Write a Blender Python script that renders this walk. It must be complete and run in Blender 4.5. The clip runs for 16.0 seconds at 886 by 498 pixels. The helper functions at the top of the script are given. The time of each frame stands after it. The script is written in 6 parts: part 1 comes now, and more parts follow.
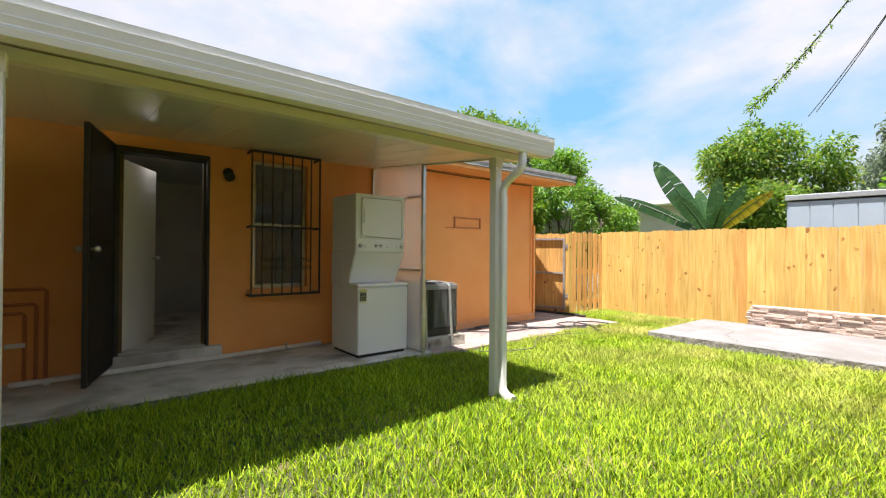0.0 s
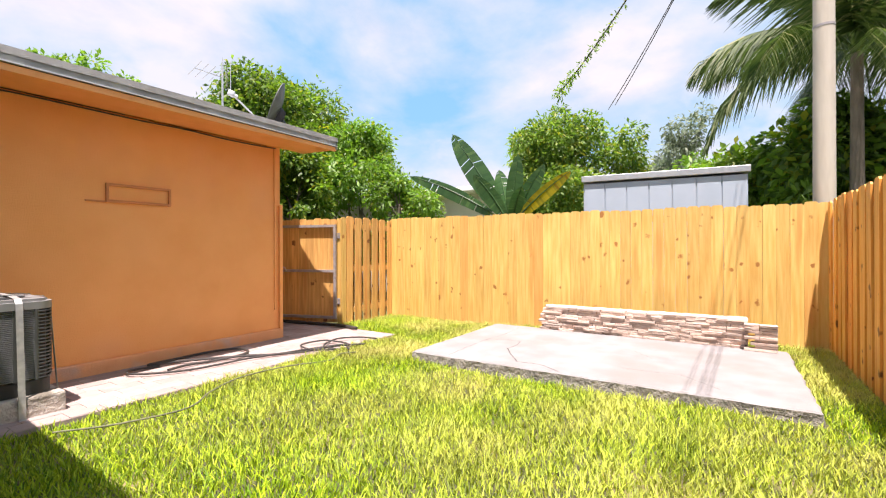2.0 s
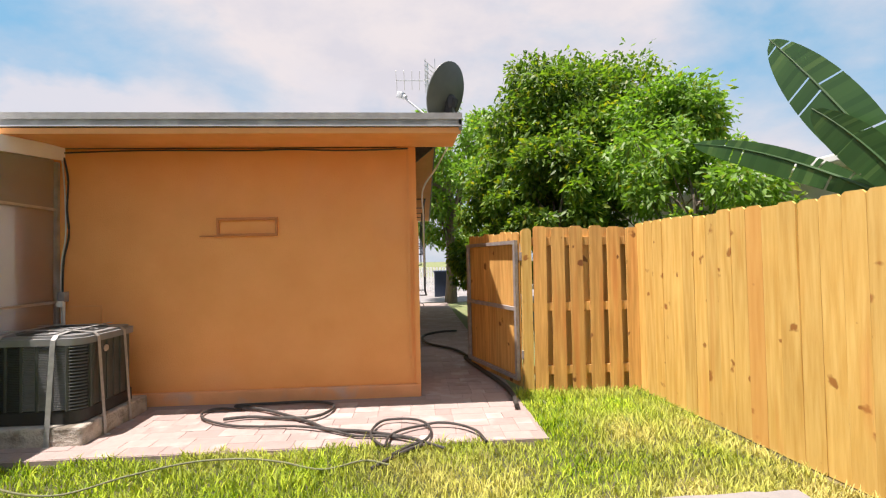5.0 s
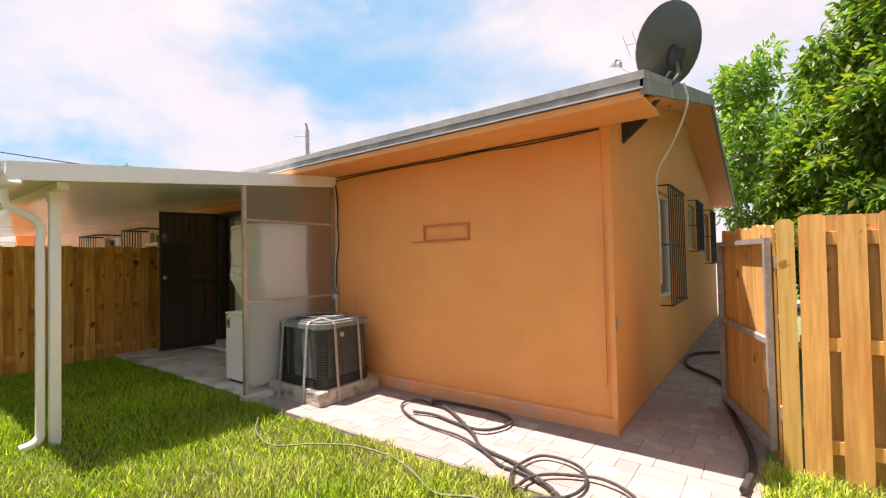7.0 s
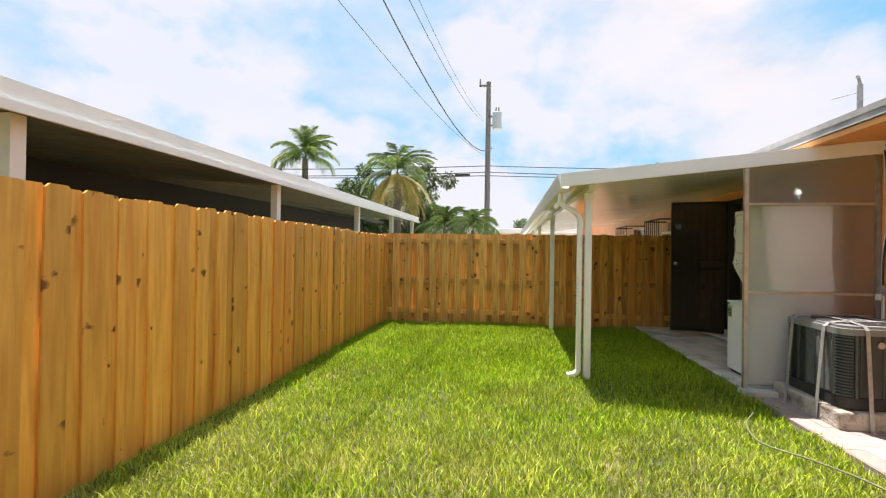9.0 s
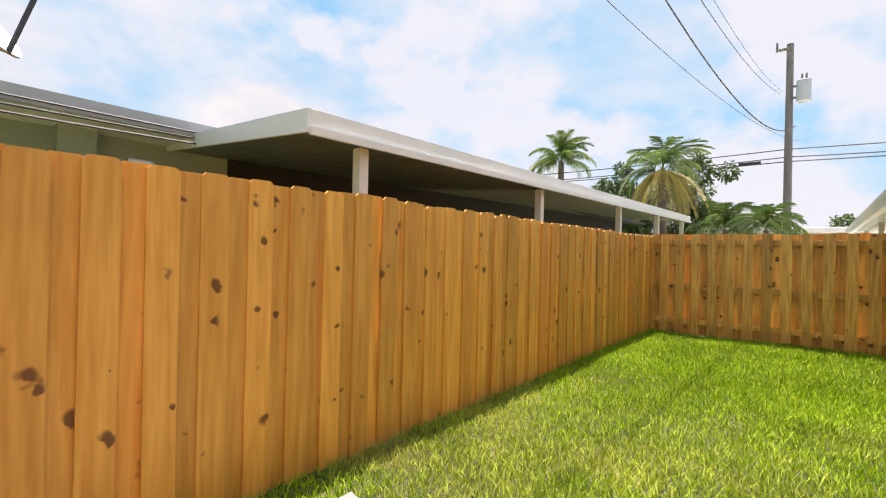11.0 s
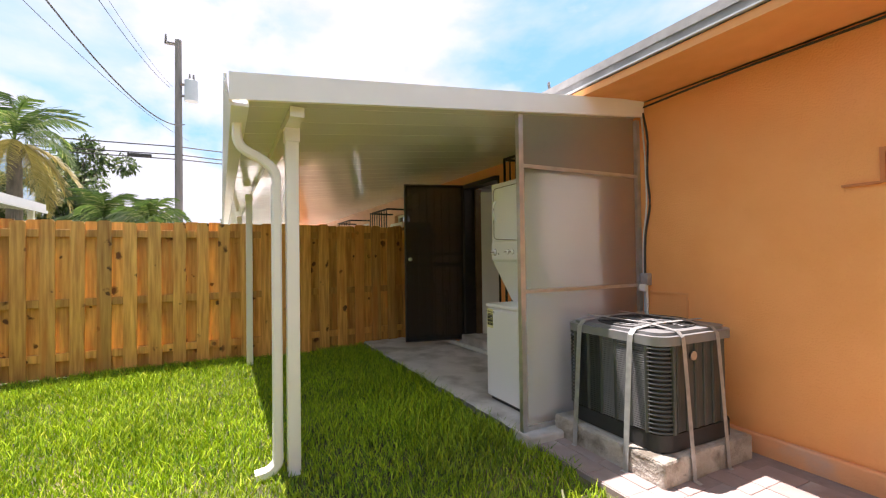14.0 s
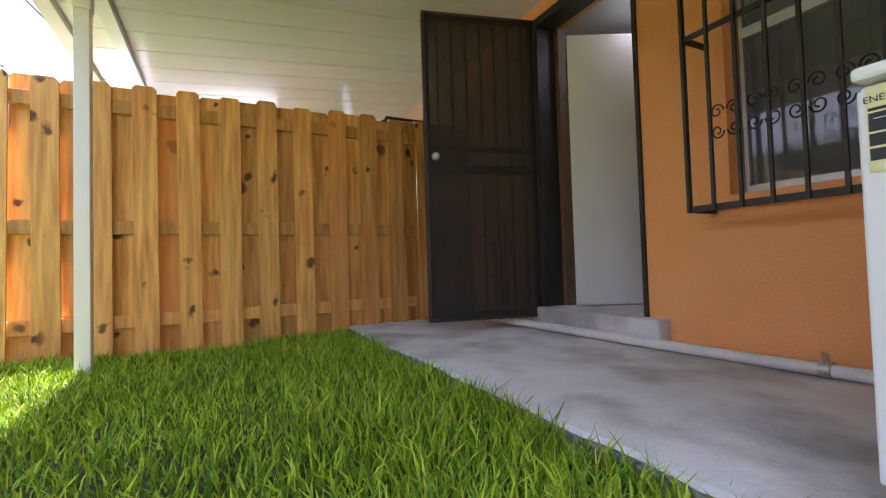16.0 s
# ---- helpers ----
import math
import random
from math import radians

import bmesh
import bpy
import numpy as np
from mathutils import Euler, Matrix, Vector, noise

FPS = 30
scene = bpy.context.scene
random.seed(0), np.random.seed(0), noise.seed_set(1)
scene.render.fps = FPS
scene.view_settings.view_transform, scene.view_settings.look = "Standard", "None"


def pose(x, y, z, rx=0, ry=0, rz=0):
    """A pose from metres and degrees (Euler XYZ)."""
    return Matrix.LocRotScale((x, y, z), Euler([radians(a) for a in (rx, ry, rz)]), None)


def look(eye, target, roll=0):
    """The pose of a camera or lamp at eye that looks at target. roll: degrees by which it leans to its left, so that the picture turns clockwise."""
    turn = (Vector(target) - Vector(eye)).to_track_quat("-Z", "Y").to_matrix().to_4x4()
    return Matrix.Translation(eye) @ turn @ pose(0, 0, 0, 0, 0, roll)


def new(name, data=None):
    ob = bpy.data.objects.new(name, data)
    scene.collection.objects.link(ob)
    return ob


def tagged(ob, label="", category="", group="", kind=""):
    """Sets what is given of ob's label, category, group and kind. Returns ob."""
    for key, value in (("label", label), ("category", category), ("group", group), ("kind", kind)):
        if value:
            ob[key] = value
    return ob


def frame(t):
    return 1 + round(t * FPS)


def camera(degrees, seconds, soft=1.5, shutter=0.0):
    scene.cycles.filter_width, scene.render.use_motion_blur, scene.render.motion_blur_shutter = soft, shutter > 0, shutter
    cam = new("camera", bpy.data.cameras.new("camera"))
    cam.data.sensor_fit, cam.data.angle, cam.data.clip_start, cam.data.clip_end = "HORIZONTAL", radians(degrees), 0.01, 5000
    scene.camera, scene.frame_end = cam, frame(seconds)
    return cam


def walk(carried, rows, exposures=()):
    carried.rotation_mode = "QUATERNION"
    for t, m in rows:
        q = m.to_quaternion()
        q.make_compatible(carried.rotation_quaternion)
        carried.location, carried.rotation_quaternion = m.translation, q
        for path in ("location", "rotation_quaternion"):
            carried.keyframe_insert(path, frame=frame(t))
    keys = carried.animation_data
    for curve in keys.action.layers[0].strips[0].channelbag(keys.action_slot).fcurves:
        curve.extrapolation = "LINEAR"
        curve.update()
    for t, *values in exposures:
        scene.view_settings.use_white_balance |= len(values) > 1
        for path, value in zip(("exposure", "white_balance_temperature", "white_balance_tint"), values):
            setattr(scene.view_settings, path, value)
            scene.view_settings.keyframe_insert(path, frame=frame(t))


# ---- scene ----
cam = camera(90.1, 16.0, soft=1.2)
METRES, EYE, TILT, LEAN, TURN = 15.0, 1.3235, 0.0, 0.0, -36.9
PATH = [
    (0, (-0.632, -0.171, 1.302), (0.624, 1.386, 1.317), 0.4),
    (0.5, (-0.089, -0.014, 1.207), (1.498, 1.204, 1.21), 0.6),
    (1, (0.64, 0.17, 1.18), (2.311, 1.269, 1.164), 0.4),
    (1.5, (1.459, 0.247, 1.241), (3.133, 1.341, 1.231), -0.1),
    (2, (2.258, 0.248, 1.229), (3.94, 1.331, 1.228), -0.2),
    (2.5, (2.995, 0.259, 1.255), (4.681, 1.335, 1.248), -0.9),
    (3, (3.675, 0.38, 1.323), (5.203, 1.67, 1.319), -0.8),
    (3.5, (4.349, 0.407, 1.358), (5.366, 2.13, 1.351), -1.8),
    (3.7, (4.618, 0.431, 1.38), (5.461, 2.245, 1.378), -1.4),
    (5.8, (6.783, 1.049, 1.425), (6.582, 3.038, 1.484), -1.5),
    (6, (6.88, 1.11, 1.433), (6.577, 3.086, 1.499), -1.4),
    (6.5, (7.169, 1.4, 1.511), (6.452, 3.267, 1.549), -1.5),
    (7, (7.279, 1.597, 1.517), (6.089, 3.204, 1.562), -1.2),
    (7.5, (7.338, 1.724, 1.504), (5.769, 2.963, 1.554), -0.8),
    (8, (7.325, 1.817, 1.505), (5.532, 2.702, 1.541), -0.2),
    (8.5, (7.442, 1.784, 1.446), (5.484, 2.191, 1.471), 0.5),
    (9, (7.656, 1.733, 1.45), (5.677, 1.448, 1.464), 0.8),
    (9.5, (7.828, 1.649, 1.476), (6.011, 0.814, 1.487), 1.1),
    (9.7, (7.865, 1.64, 1.47), (6.19, 0.598, 1.476), 1.3),
    (10, (7.93, 1.623, 1.46), (6.51, 0.214, 1.457), 1.7),
    (12.5, (6.638, 1.649, 1.325), (4.679, 1.244, 1.359), 0.5),
    (13, (6.082, 1.841, 1.3), (4.089, 1.999, 1.336), 0.3),
    (13.5, (5.644, 2.095, 1.372), (3.76, 2.766, 1.403), -0.2),
    (14, (5.22, 2.272, 1.341), (3.432, 3.168, 1.376), -0.8),
    (14.5, (4.515, 2.469, 1.123), (2.758, 3.424, 1.151), -1.4),
    (15, (3.834, 2.725, 0.948), (2.062, 3.652, 0.983), -1.6),
    (15.5, (3.081, 2.948, 0.696), (1.313, 3.882, 0.74), -1.6),
    (16, (2.215, 3.282, 0.556), (0.431, 4.184, 0.621), -1.7),
]
EXPOSURES = ((0, 1.3, 6380, 16), (0.5, 1.5, 6480, 17), (1, 1.5, 6480, 17), (2, 1.35, 6680, 24), (3, 1.2, 6680, 23), (3.5, 1.03, 6780, 20), (6, 1.05, 6780, 20), (7, 1.3, 6880, 24), (8, 1.35, 6880, 22), (9, 1.3, 6680, 18), (10, 1.3, 6880, 20), (12.5, 1.2, 6580, 16), (13.5, 1.38, 6780, 24), (14, 1.53, 6580, 25), (14.5, 1.98, 6180, 25), (15, 2.33, 5580, 25), (15.5, 2.4, 5680, 29), (16, 2.65, 5580, 34))
walk(cam, [(t, look(eye, target, roll)) for t, eye, target, roll in PATH], EXPOSURES)

# ---- body ----
# world, sun
SUN = Vector((-0.26, -0.136, 1.0)).normalized()
world = bpy.data.worlds.new("sky")
scene.world = world
world.use_nodes = True
wn, wl = world.node_tree.nodes, world.node_tree.links
wn.clear()


def wnode(kind, **kw):
    n = wn.new(kind)
    for k, v in kw.items():
        n.inputs[k].default_value = v
    return n


SKY_K, CLOUD_K = 0.092, 4.3
sky = wn.new("ShaderNodeTexSky")
sky.sky_type, sky.sun_disc = "NISHITA", False
sky.sun_elevation = math.asin(SUN.z)
sky.sun_rotation = math.atan2(SUN.x, SUN.y)
sky.altitude, sky.air_density, sky.dust_density, sky.ozone_density = 0, 1.0, 1.2, 1.4
tc = wn.new("ShaderNodeTexCoord")
mp = wn.new("ShaderNodeMapping")
mp.inputs["Scale"].default_value = (1.0, 1.0, 1.9)
mp.inputs["Location"].default_value = (0.3, 1.7, 0.4)
wl.new(tc.outputs["Generated"], mp.inputs["Vector"])
n1 = wnode("ShaderNodeTexNoise", Scale=1.7, Detail=9.0, Roughness=0.55, Distortion=0.2)
n2 = wnode("ShaderNodeTexNoise", Scale=5.5, Detail=6.0, Roughness=0.6)
wl.new(mp.outputs[0], n1.inputs["Vector"])
wl.new(mp.outputs[0], n2.inputs["Vector"])
cr = wn.new("ShaderNodeValToRGB")
cr.color_ramp.elements[0].position, cr.color_ramp.elements[1].position = 0.38, 0.62
wl.new(n1.outputs["Fac"], cr.inputs["Fac"])
cc = wn.new("ShaderNodeValToRGB")
cc.color_ramp.elements[0].position, cc.color_ramp.elements[1].position = 0.35, 0.6
cc.color_ramp.elements[0].color = (CLOUD_K * 0.86, CLOUD_K * 0.9, CLOUD_K * 0.97, 1)
cc.color_ramp.elements[1].color = (CLOUD_K, CLOUD_K, CLOUD_K * 1.01, 1)
wl.new(n2.outputs["Fac"], cc.inputs["Fac"])
blue = wn.new("ShaderNodeMix")
blue.data_type = "RGBA"
blue.blend_type = "MULTIPLY"
blue.inputs["Factor"].default_value = 1.0
wl.new(sky.outputs[0], blue.inputs["A"])
blue.inputs["B"].default_value = (0.8, 0.9, 0.85, 1)
deep = wn.new("ShaderNodeMix")
deep.data_type = "RGBA"
deep.inputs["Factor"].default_value = 0.75
wl.new(blue.outputs["Result"], deep.inputs["A"])
deep.inputs["B"].default_value = (1.25, 3.1, 4.5, 1)
mx = wn.new("ShaderNodeMix")
mx.data_type = "RGBA"
wl.new(cr.outputs["Color"], mx.inputs["Factor"])
wl.new(deep.outputs["Result"], mx.inputs["A"])
wl.new(cc.outputs["Color"], mx.inputs["B"])
# heaped white clouds lower down
n3 = wnode("ShaderNodeTexNoise", Scale=3.4, Detail=10.0, Roughness=0.52)
mp3 = wn.new("ShaderNodeMapping")
mp3.inputs["Scale"].default_value = (1.0, 1.0, 1.5)
mp3.inputs["Location"].default_value = (2.3, 0.4, 5.1)
wl.new(tc.outputs["Generated"], mp3.inputs["Vector"])
wl.new(mp3.outputs[0], n3.inputs["Vector"])
sx = wn.new("ShaderNodeSeparateXYZ")
wl.new(tc.outputs["Generated"], sx.inputs[0])
lim = wn.new("ShaderNodeMapRange")
lim.inputs[1].default_value, lim.inputs[2].default_value = 0.1, 0.6
lim.inputs[3].default_value, lim.inputs[4].default_value = 0.05, -0.14
wl.new(sx.outputs["Z"], lim.inputs[0])
ad = wn.new("ShaderNodeMath")
wl.new(n3.outputs["Fac"], ad.inputs[0])
wl.new(lim.outputs[0], ad.inputs[1])
west = wn.new("ShaderNodeMapRange")
west.inputs[1].default_value, west.inputs[2].default_value = -0.8, 0.5
west.inputs[3].default_value, west.inputs[4].default_value = 0.07, -0.01
wl.new(sx.outputs["X"], west.inputs[0])
ad2 = wn.new("ShaderNodeMath")
wl.new(ad.outputs[0], ad2.inputs[0])
wl.new(west.outputs[0], ad2.inputs[1])
c3 = wn.new("ShaderNodeMapRange")
c3.inputs[1].default_value, c3.inputs[2].default_value, c3.inputs[4].default_value = 0.5, 0.6, 0.85
wl.new(ad2.outputs[0], c3.inputs[0])
mx3 = wn.new("ShaderNodeMix")
mx3.data_type = "RGBA"
wl.new(c3.outputs[0], mx3.inputs["Factor"])
wl.new(mx.outputs["Result"], mx3.inputs["A"])
mx3.inputs["B"].default_value = (4.0, 4.15, 4.4, 1)
bg = wn.new("ShaderNodeBackground")
bg.inputs["Strength"].default_value = SKY_K
wl.new(mx3.outputs["Result"], bg.inputs["Color"])
wo = wn.new("ShaderNodeOutputWorld")
wl.new(bg.outputs[0], wo.inputs["Surface"])

sd = bpy.data.lights.new("sun", "SUN")
sd.energy, sd.angle, sd.color = 5.0, radians(0.55), (1.0, 0.955, 0.88)
sun = new("sun", sd)
sun.matrix_world = look(SUN * 40, (0, 0, 0))


# ---- materials ----
def mat(name, c1, c2=None, scale=6.0, rough=0.6, bump=0.15, bscale=60.0, metal=0.0, vary=0.0, stretch=(1, 1, 1),
        island=False, blotch=0.12, bdist=0.01, spec=0.5, stain=None, stain_scale=1.2, stain_at=(0.55, 0.7)):
    """Surface with two scales of variation, fine relief and a shift from object to object (or piece to piece)."""
    c2 = c2 or tuple(v * 0.8 for v in c1)
    m = bpy.data.materials.new(name)
    m.use_nodes = True
    n, l = m.node_tree.nodes, m.node_tree.links
    b = n["Principled BSDF"]
    t = n.new("ShaderNodeTexCoord")
    if island:
        r = n.new("ShaderNodeNewGeometry").outputs["Random Per Island"]
    else:
        r = n.new("ShaderNodeObjectInfo").outputs["Random"]
    off = n.new("ShaderNodeVectorMath")
    off.operation = "MULTIPLY_ADD"
    rv = n.new("ShaderNodeCombineXYZ")
    for k in range(3):
        l.new(r, rv.inputs[k])
    l.new(rv.outputs[0], off.inputs[0])
    off.inputs[1].default_value = (37, 53, 71) if vary else (0, 0, 0)
    l.new(t.outputs["Object"], off.inputs[2])
    st = n.new("ShaderNodeVectorMath")
    st.operation = "MULTIPLY"
    st.inputs[1].default_value = stretch
    l.new(off.outputs[0], st.inputs[0])
    a = n.new("ShaderNodeTexNoise")
    a.inputs["Scale"].default_value, a.inputs["Detail"].default_value = scale, 6
    l.new(st.outputs[0], a.inputs["Vector"])
    ra = n.new("ShaderNodeMapRange")
    ra.inputs[1].default_value, ra.inputs[2].default_value = 0.32, 0.68
    l.new(a.outputs["Fac"], ra.inputs[0])
    mixc = n.new("ShaderNodeMix")
    mixc.data_type = "RGBA"
    mixc.inputs["A"].default_value, mixc.inputs["B"].default_value = (*c1, 1), (*c2, 1)
    l.new(ra.outputs[0], mixc.inputs["Factor"])
    col = mixc.outputs["Result"]
    big = n.new("ShaderNodeTexNoise")
    big.inputs["Scale"].default_value, big.inputs["Detail"].default_value = scale * 0.17, 3
    l.new(off.outputs[0], big.inputs["Vector"])
    v = n.new("ShaderNodeMath")
    v.operation = "MULTIPLY_ADD"
    v.inputs[1].default_value, v.inputs[2].default_value = 2 * blotch, 1 - blotch
    l.new(big.outputs["Fac"], v.inputs[0])
    val = v.outputs[0]
    if vary:
        w = n.new("ShaderNodeMath")
        w.operation = "MULTIPLY_ADD"
        w.inputs[1].default_value = 2 * vary
        l.new(r, w.inputs[0])
        w2 = n.new("ShaderNodeMath")
        w2.operation = "SUBTRACT"
        w2.inputs[1].default_value = vary
        l.new(val, w2.inputs[0])
        l.new(w2.outputs[0], w.inputs[2])
        val = w.outputs[0]
    hs = n.new("ShaderNodeHueSaturation")
    l.new(val, hs.inputs["Value"])
    l.new(col, hs.inputs["Color"])
    col = hs.outputs["Color"]
    if stain:
        sn = n.new("ShaderNodeTexNoise")
        sn.inputs["Scale"].default_value, sn.inputs["Detail"].default_value = stain_scale, 7
        l.new(off.outputs[0], sn.inputs["Vector"])
        sr = n.new("ShaderNodeMapRange")
        sr.inputs[1].default_value, sr.inputs[2].default_value = stain_at
        l.new(sn.outputs["Fac"], sr.inputs[0])
        sm = n.new("ShaderNodeMix")
        sm.data_type = "RGBA"
        l.new(sr.outputs[0], sm.inputs["Factor"])
        l.new(col, sm.inputs["A"])
        sm.inputs["B"].default_value = (*stain, 1)
        col = sm.outputs["Result"]
    l.new(col, b.inputs["Base Color"])
    b.inputs["Metallic"].default_value = metal
    b.inputs["Specular IOR Level"].default_value = spec
    rr = n.new("ShaderNodeMath")
    rr.operation = "MULTIPLY_ADD"
    rr.inputs[1].default_value, rr.inputs[2].default_value = 0.2, max(rough - 0.1, 0.02)
    l.new(a.outputs["Fac"], rr.inputs[0])
    l.new(rr.outputs[0], b.inputs["Roughness"])
    if bump:
        f = n.new("ShaderNodeTexNoise")
        f.inputs["Scale"].default_value, f.inputs["Detail"].default_value = bscale, 4
        l.new(st.outputs[0], f.inputs["Vector"])
        bp = n.new("ShaderNodeBump")
        bp.inputs["Strength"].default_value, bp.inputs["Distance"].default_value = bump, bdist
        l.new(f.outputs["Fac"], bp.inputs["Height"])
        l.new(bp.outputs[0], b.inputs["Normal"])
    return m


def wood(name, c1, c2, knot=(0.16, 0.05, 0.015), vary=0.16, size=(0.05, 0.12, 4.0)):
    """Pine boards: long grain, knots with a darker ring, a tone of its own for each board."""
    m = mat(name, c1, c2, scale=9, rough=0.65, bump=0.25, bscale=30, vary=vary, stretch=(3.2, 3.2, 0.22), blotch=0.15)
    n, l = m.node_tree.nodes, m.node_tree.links
    b = n["Principled BSDF"]
    old = b.inputs["Base Color"].links[0].from_socket
    off = [x for x in n if x.bl_idname == "ShaderNodeVectorMath" and x.operation == "MULTIPLY_ADD"][0]
    warp = n.new("ShaderNodeVectorMath")
    warp.operation = "MULTIPLY"
    warp.inputs[1].default_value = (1.0, 1.0, 0.8)
    wob = n.new("ShaderNodeTexNoise")
    wob.inputs["Scale"].default_value = 14
    l.new(off.outputs[0], wob.inputs["Vector"])
    wa = n.new("ShaderNodeVectorMath")
    wa.operation = "MULTIPLY_ADD"
    wa.inputs[1].default_value = (0.06, 0.06, 0.05)
    l.new(wob.outputs["Color"], wa.inputs[0])
    l.new(off.outputs[0], wa.inputs[2])
    l.new(wa.outputs[0], warp.inputs[0])
    vo = n.new("ShaderNodeTexVoronoi")
    vo.inputs["Scale"].default_value = size[2]
    l.new(warp.outputs[0], vo.inputs["Vector"])
    k = n.new("ShaderNodeMapRange")
    k.inputs[1].default_value, k.inputs[2].default_value = size[0], size[1]
    k.inputs[3].default_value, k.inputs[4].default_value = 0.9, 0.0
    kn = n.new("ShaderNodeTexNoise")
    kn.inputs["Scale"].default_value, kn.inputs["Detail"].default_value = 7, 3
    l.new(off.outputs[0], kn.inputs["Vector"])
    kr = n.new("ShaderNodeMapRange")
    kr.inputs[1].default_value, kr.inputs[2].default_value = 0.35, 0.65
    kr.inputs[3].default_value, kr.inputs[4].default_value = 0.55, 2.4
    l.new(kn.outputs["Fac"], kr.inputs[0])
    km = n.new("ShaderNodeMath")
    km.operation = "MULTIPLY"
    l.new(vo.outputs["Distance"], km.inputs[0])
    l.new(kr.outputs[0], km.inputs[1])
    l.new(km.outputs[0], k.inputs[0])
    mk = n.new("ShaderNodeMix")
    mk.data_type = "RGBA"
    l.new(k.outputs[0], mk.inputs["Factor"])
    l.new(old, mk.inputs["A"])
    mk.inputs["B"].default_value = (*knot, 1)
    # red streaks of heartwood here and there
    s = n.new("ShaderNodeTexNoise")
    s.inputs["Scale"].default_value, s.inputs["Detail"].default_value = 2.2, 2
    st = [x for x in n if x.bl_idname == "ShaderNodeVectorMath" and x.operation == "MULTIPLY"][0]
    l.new(st.outputs[0], s.inputs["Vector"])
    k2 = n.new("ShaderNodeMapRange")
    k2.inputs[1].default_value, k2.inputs[2].default_value = 0.6, 0.72
    k2.inputs[4].default_value = 0.55
    l.new(s.outputs["Fac"], k2.inputs[0])
    m2 = n.new("ShaderNodeMix")
    m2.data_type = "RGBA"
    l.new(k2.outputs[0], m2.inputs["Factor"])
    l.new(mk.outputs["Result"], m2.inputs["A"])
    m2.inputs["B"].default_value = (c1[0] * 0.8, c1[1] * 0.48, c1[2] * 0.35, 1)
    pick, red = n.new("ShaderNodeMapRange"), n.new("ShaderNodeMix")
    pick.inputs[1].default_value, pick.inputs[2].default_value, pick.inputs[4].default_value = 0.9, 0.93, 0.6
    l.new(n.new("ShaderNodeObjectInfo").outputs["Random"], pick.inputs[0])
    red.data_type = "RGBA"
    l.new(pick.outputs[0], red.inputs["Factor"])
    l.new(m2.outputs["Result"], red.inputs["A"])
    red.inputs["B"].default_value = (c1[0] * 0.75, c1[1] * 0.5, c1[2] * 0.4, 1)
    l.new(red.outputs["Result"], b.inputs["Base Color"])
    return m


def leafy(name, c1, c2, yellow=(0.25, 0.26, 0.03), amount=0.12, trans=0.45, rough=0.5):
    """Leaves: a tone for each leaf, gloss, and light that comes through."""
    m = bpy.data.materials.new(name)
    m.use_nodes = True
    n, l = m.node_tree.nodes, m.node_tree.links
    b, out = n["Principled BSDF"], n["Material Output"]
    r = n.new("ShaderNodeNewGeometry").outputs["Random Per Island"]
    cr = n.new("ShaderNodeValToRGB")
    e = cr.color_ramp.elements
    e[0].position, e[0].color = 0.0, (*c1, 1)
    e[1].position, e[1].color = 1.0 - amount, (*c2, 1)
    x = e.new(1.0)
    x.color = (*yellow, 1)
    l.new(r, cr.inputs["Fac"])
    t = n.new("ShaderNodeTexCoord")
    a = n.new("ShaderNodeTexNoise")
    a.inputs["Scale"].default_value = 0.9
    l.new(t.outputs["Object"], a.inputs["Vector"])
    v = n.new("ShaderNodeMath")
    v.operation = "MULTIPLY_ADD"
    v.inputs[1].default_value, v.inputs[2].default_value = 0.9, 0.55
    l.new(a.outputs["Fac"], v.inputs[0])
    hs = n.new("ShaderNodeHueSaturation")
    l.new(v.outputs[0], hs.inputs["Value"])
    l.new(cr.outputs["Color"], hs.inputs["Color"])
    l.new(hs.outputs["Color"], b.inputs["Base Color"])
    b.inputs["Roughness"].default_value = rough
    tr = n.new("ShaderNodeBsdfTranslucent")
    br = n.new("ShaderNodeHueSaturation")
    br.inputs["Value"].default_value, br.inputs["Saturation"].default_value = 1.5, 1.1
    l.new(hs.outputs["Color"], br.inputs["Color"])
    l.new(br.outputs["Color"], tr.inputs["Color"])
    ms = n.new("ShaderNodeMixShader")
    ms.inputs[0].default_value = trans
    l.new(b.outputs[0], ms.inputs[1])
    l.new(tr.outputs[0], ms.inputs[2])
    l.new(ms.outputs[0], out.inputs["Surface"])
    return m


def glassy(name, color=(0.9, 0.95, 0.95), rough=0.0, trans=1.0, ior=1.45):
    m = bpy.data.materials.new(name)
    m.use_nodes = True
    b = m.node_tree.nodes["Principled BSDF"]
    b.inputs["Base Color"].default_value = (*color, 1)
    b.inputs["Roughness"].default_value = rough
    b.inputs["Transmission Weight"].default_value = trans
    b.inputs["IOR"].default_value = ior
    return m


def glow(name, color, k):
    m = bpy.data.materials.new(name)
    m.use_nodes = True
    b = m.node_tree.nodes["Principled BSDF"]
    b.inputs["Emission Color"].default_value = (*color, 1)
    b.inputs["Emission Strength"].default_value = k
    return m


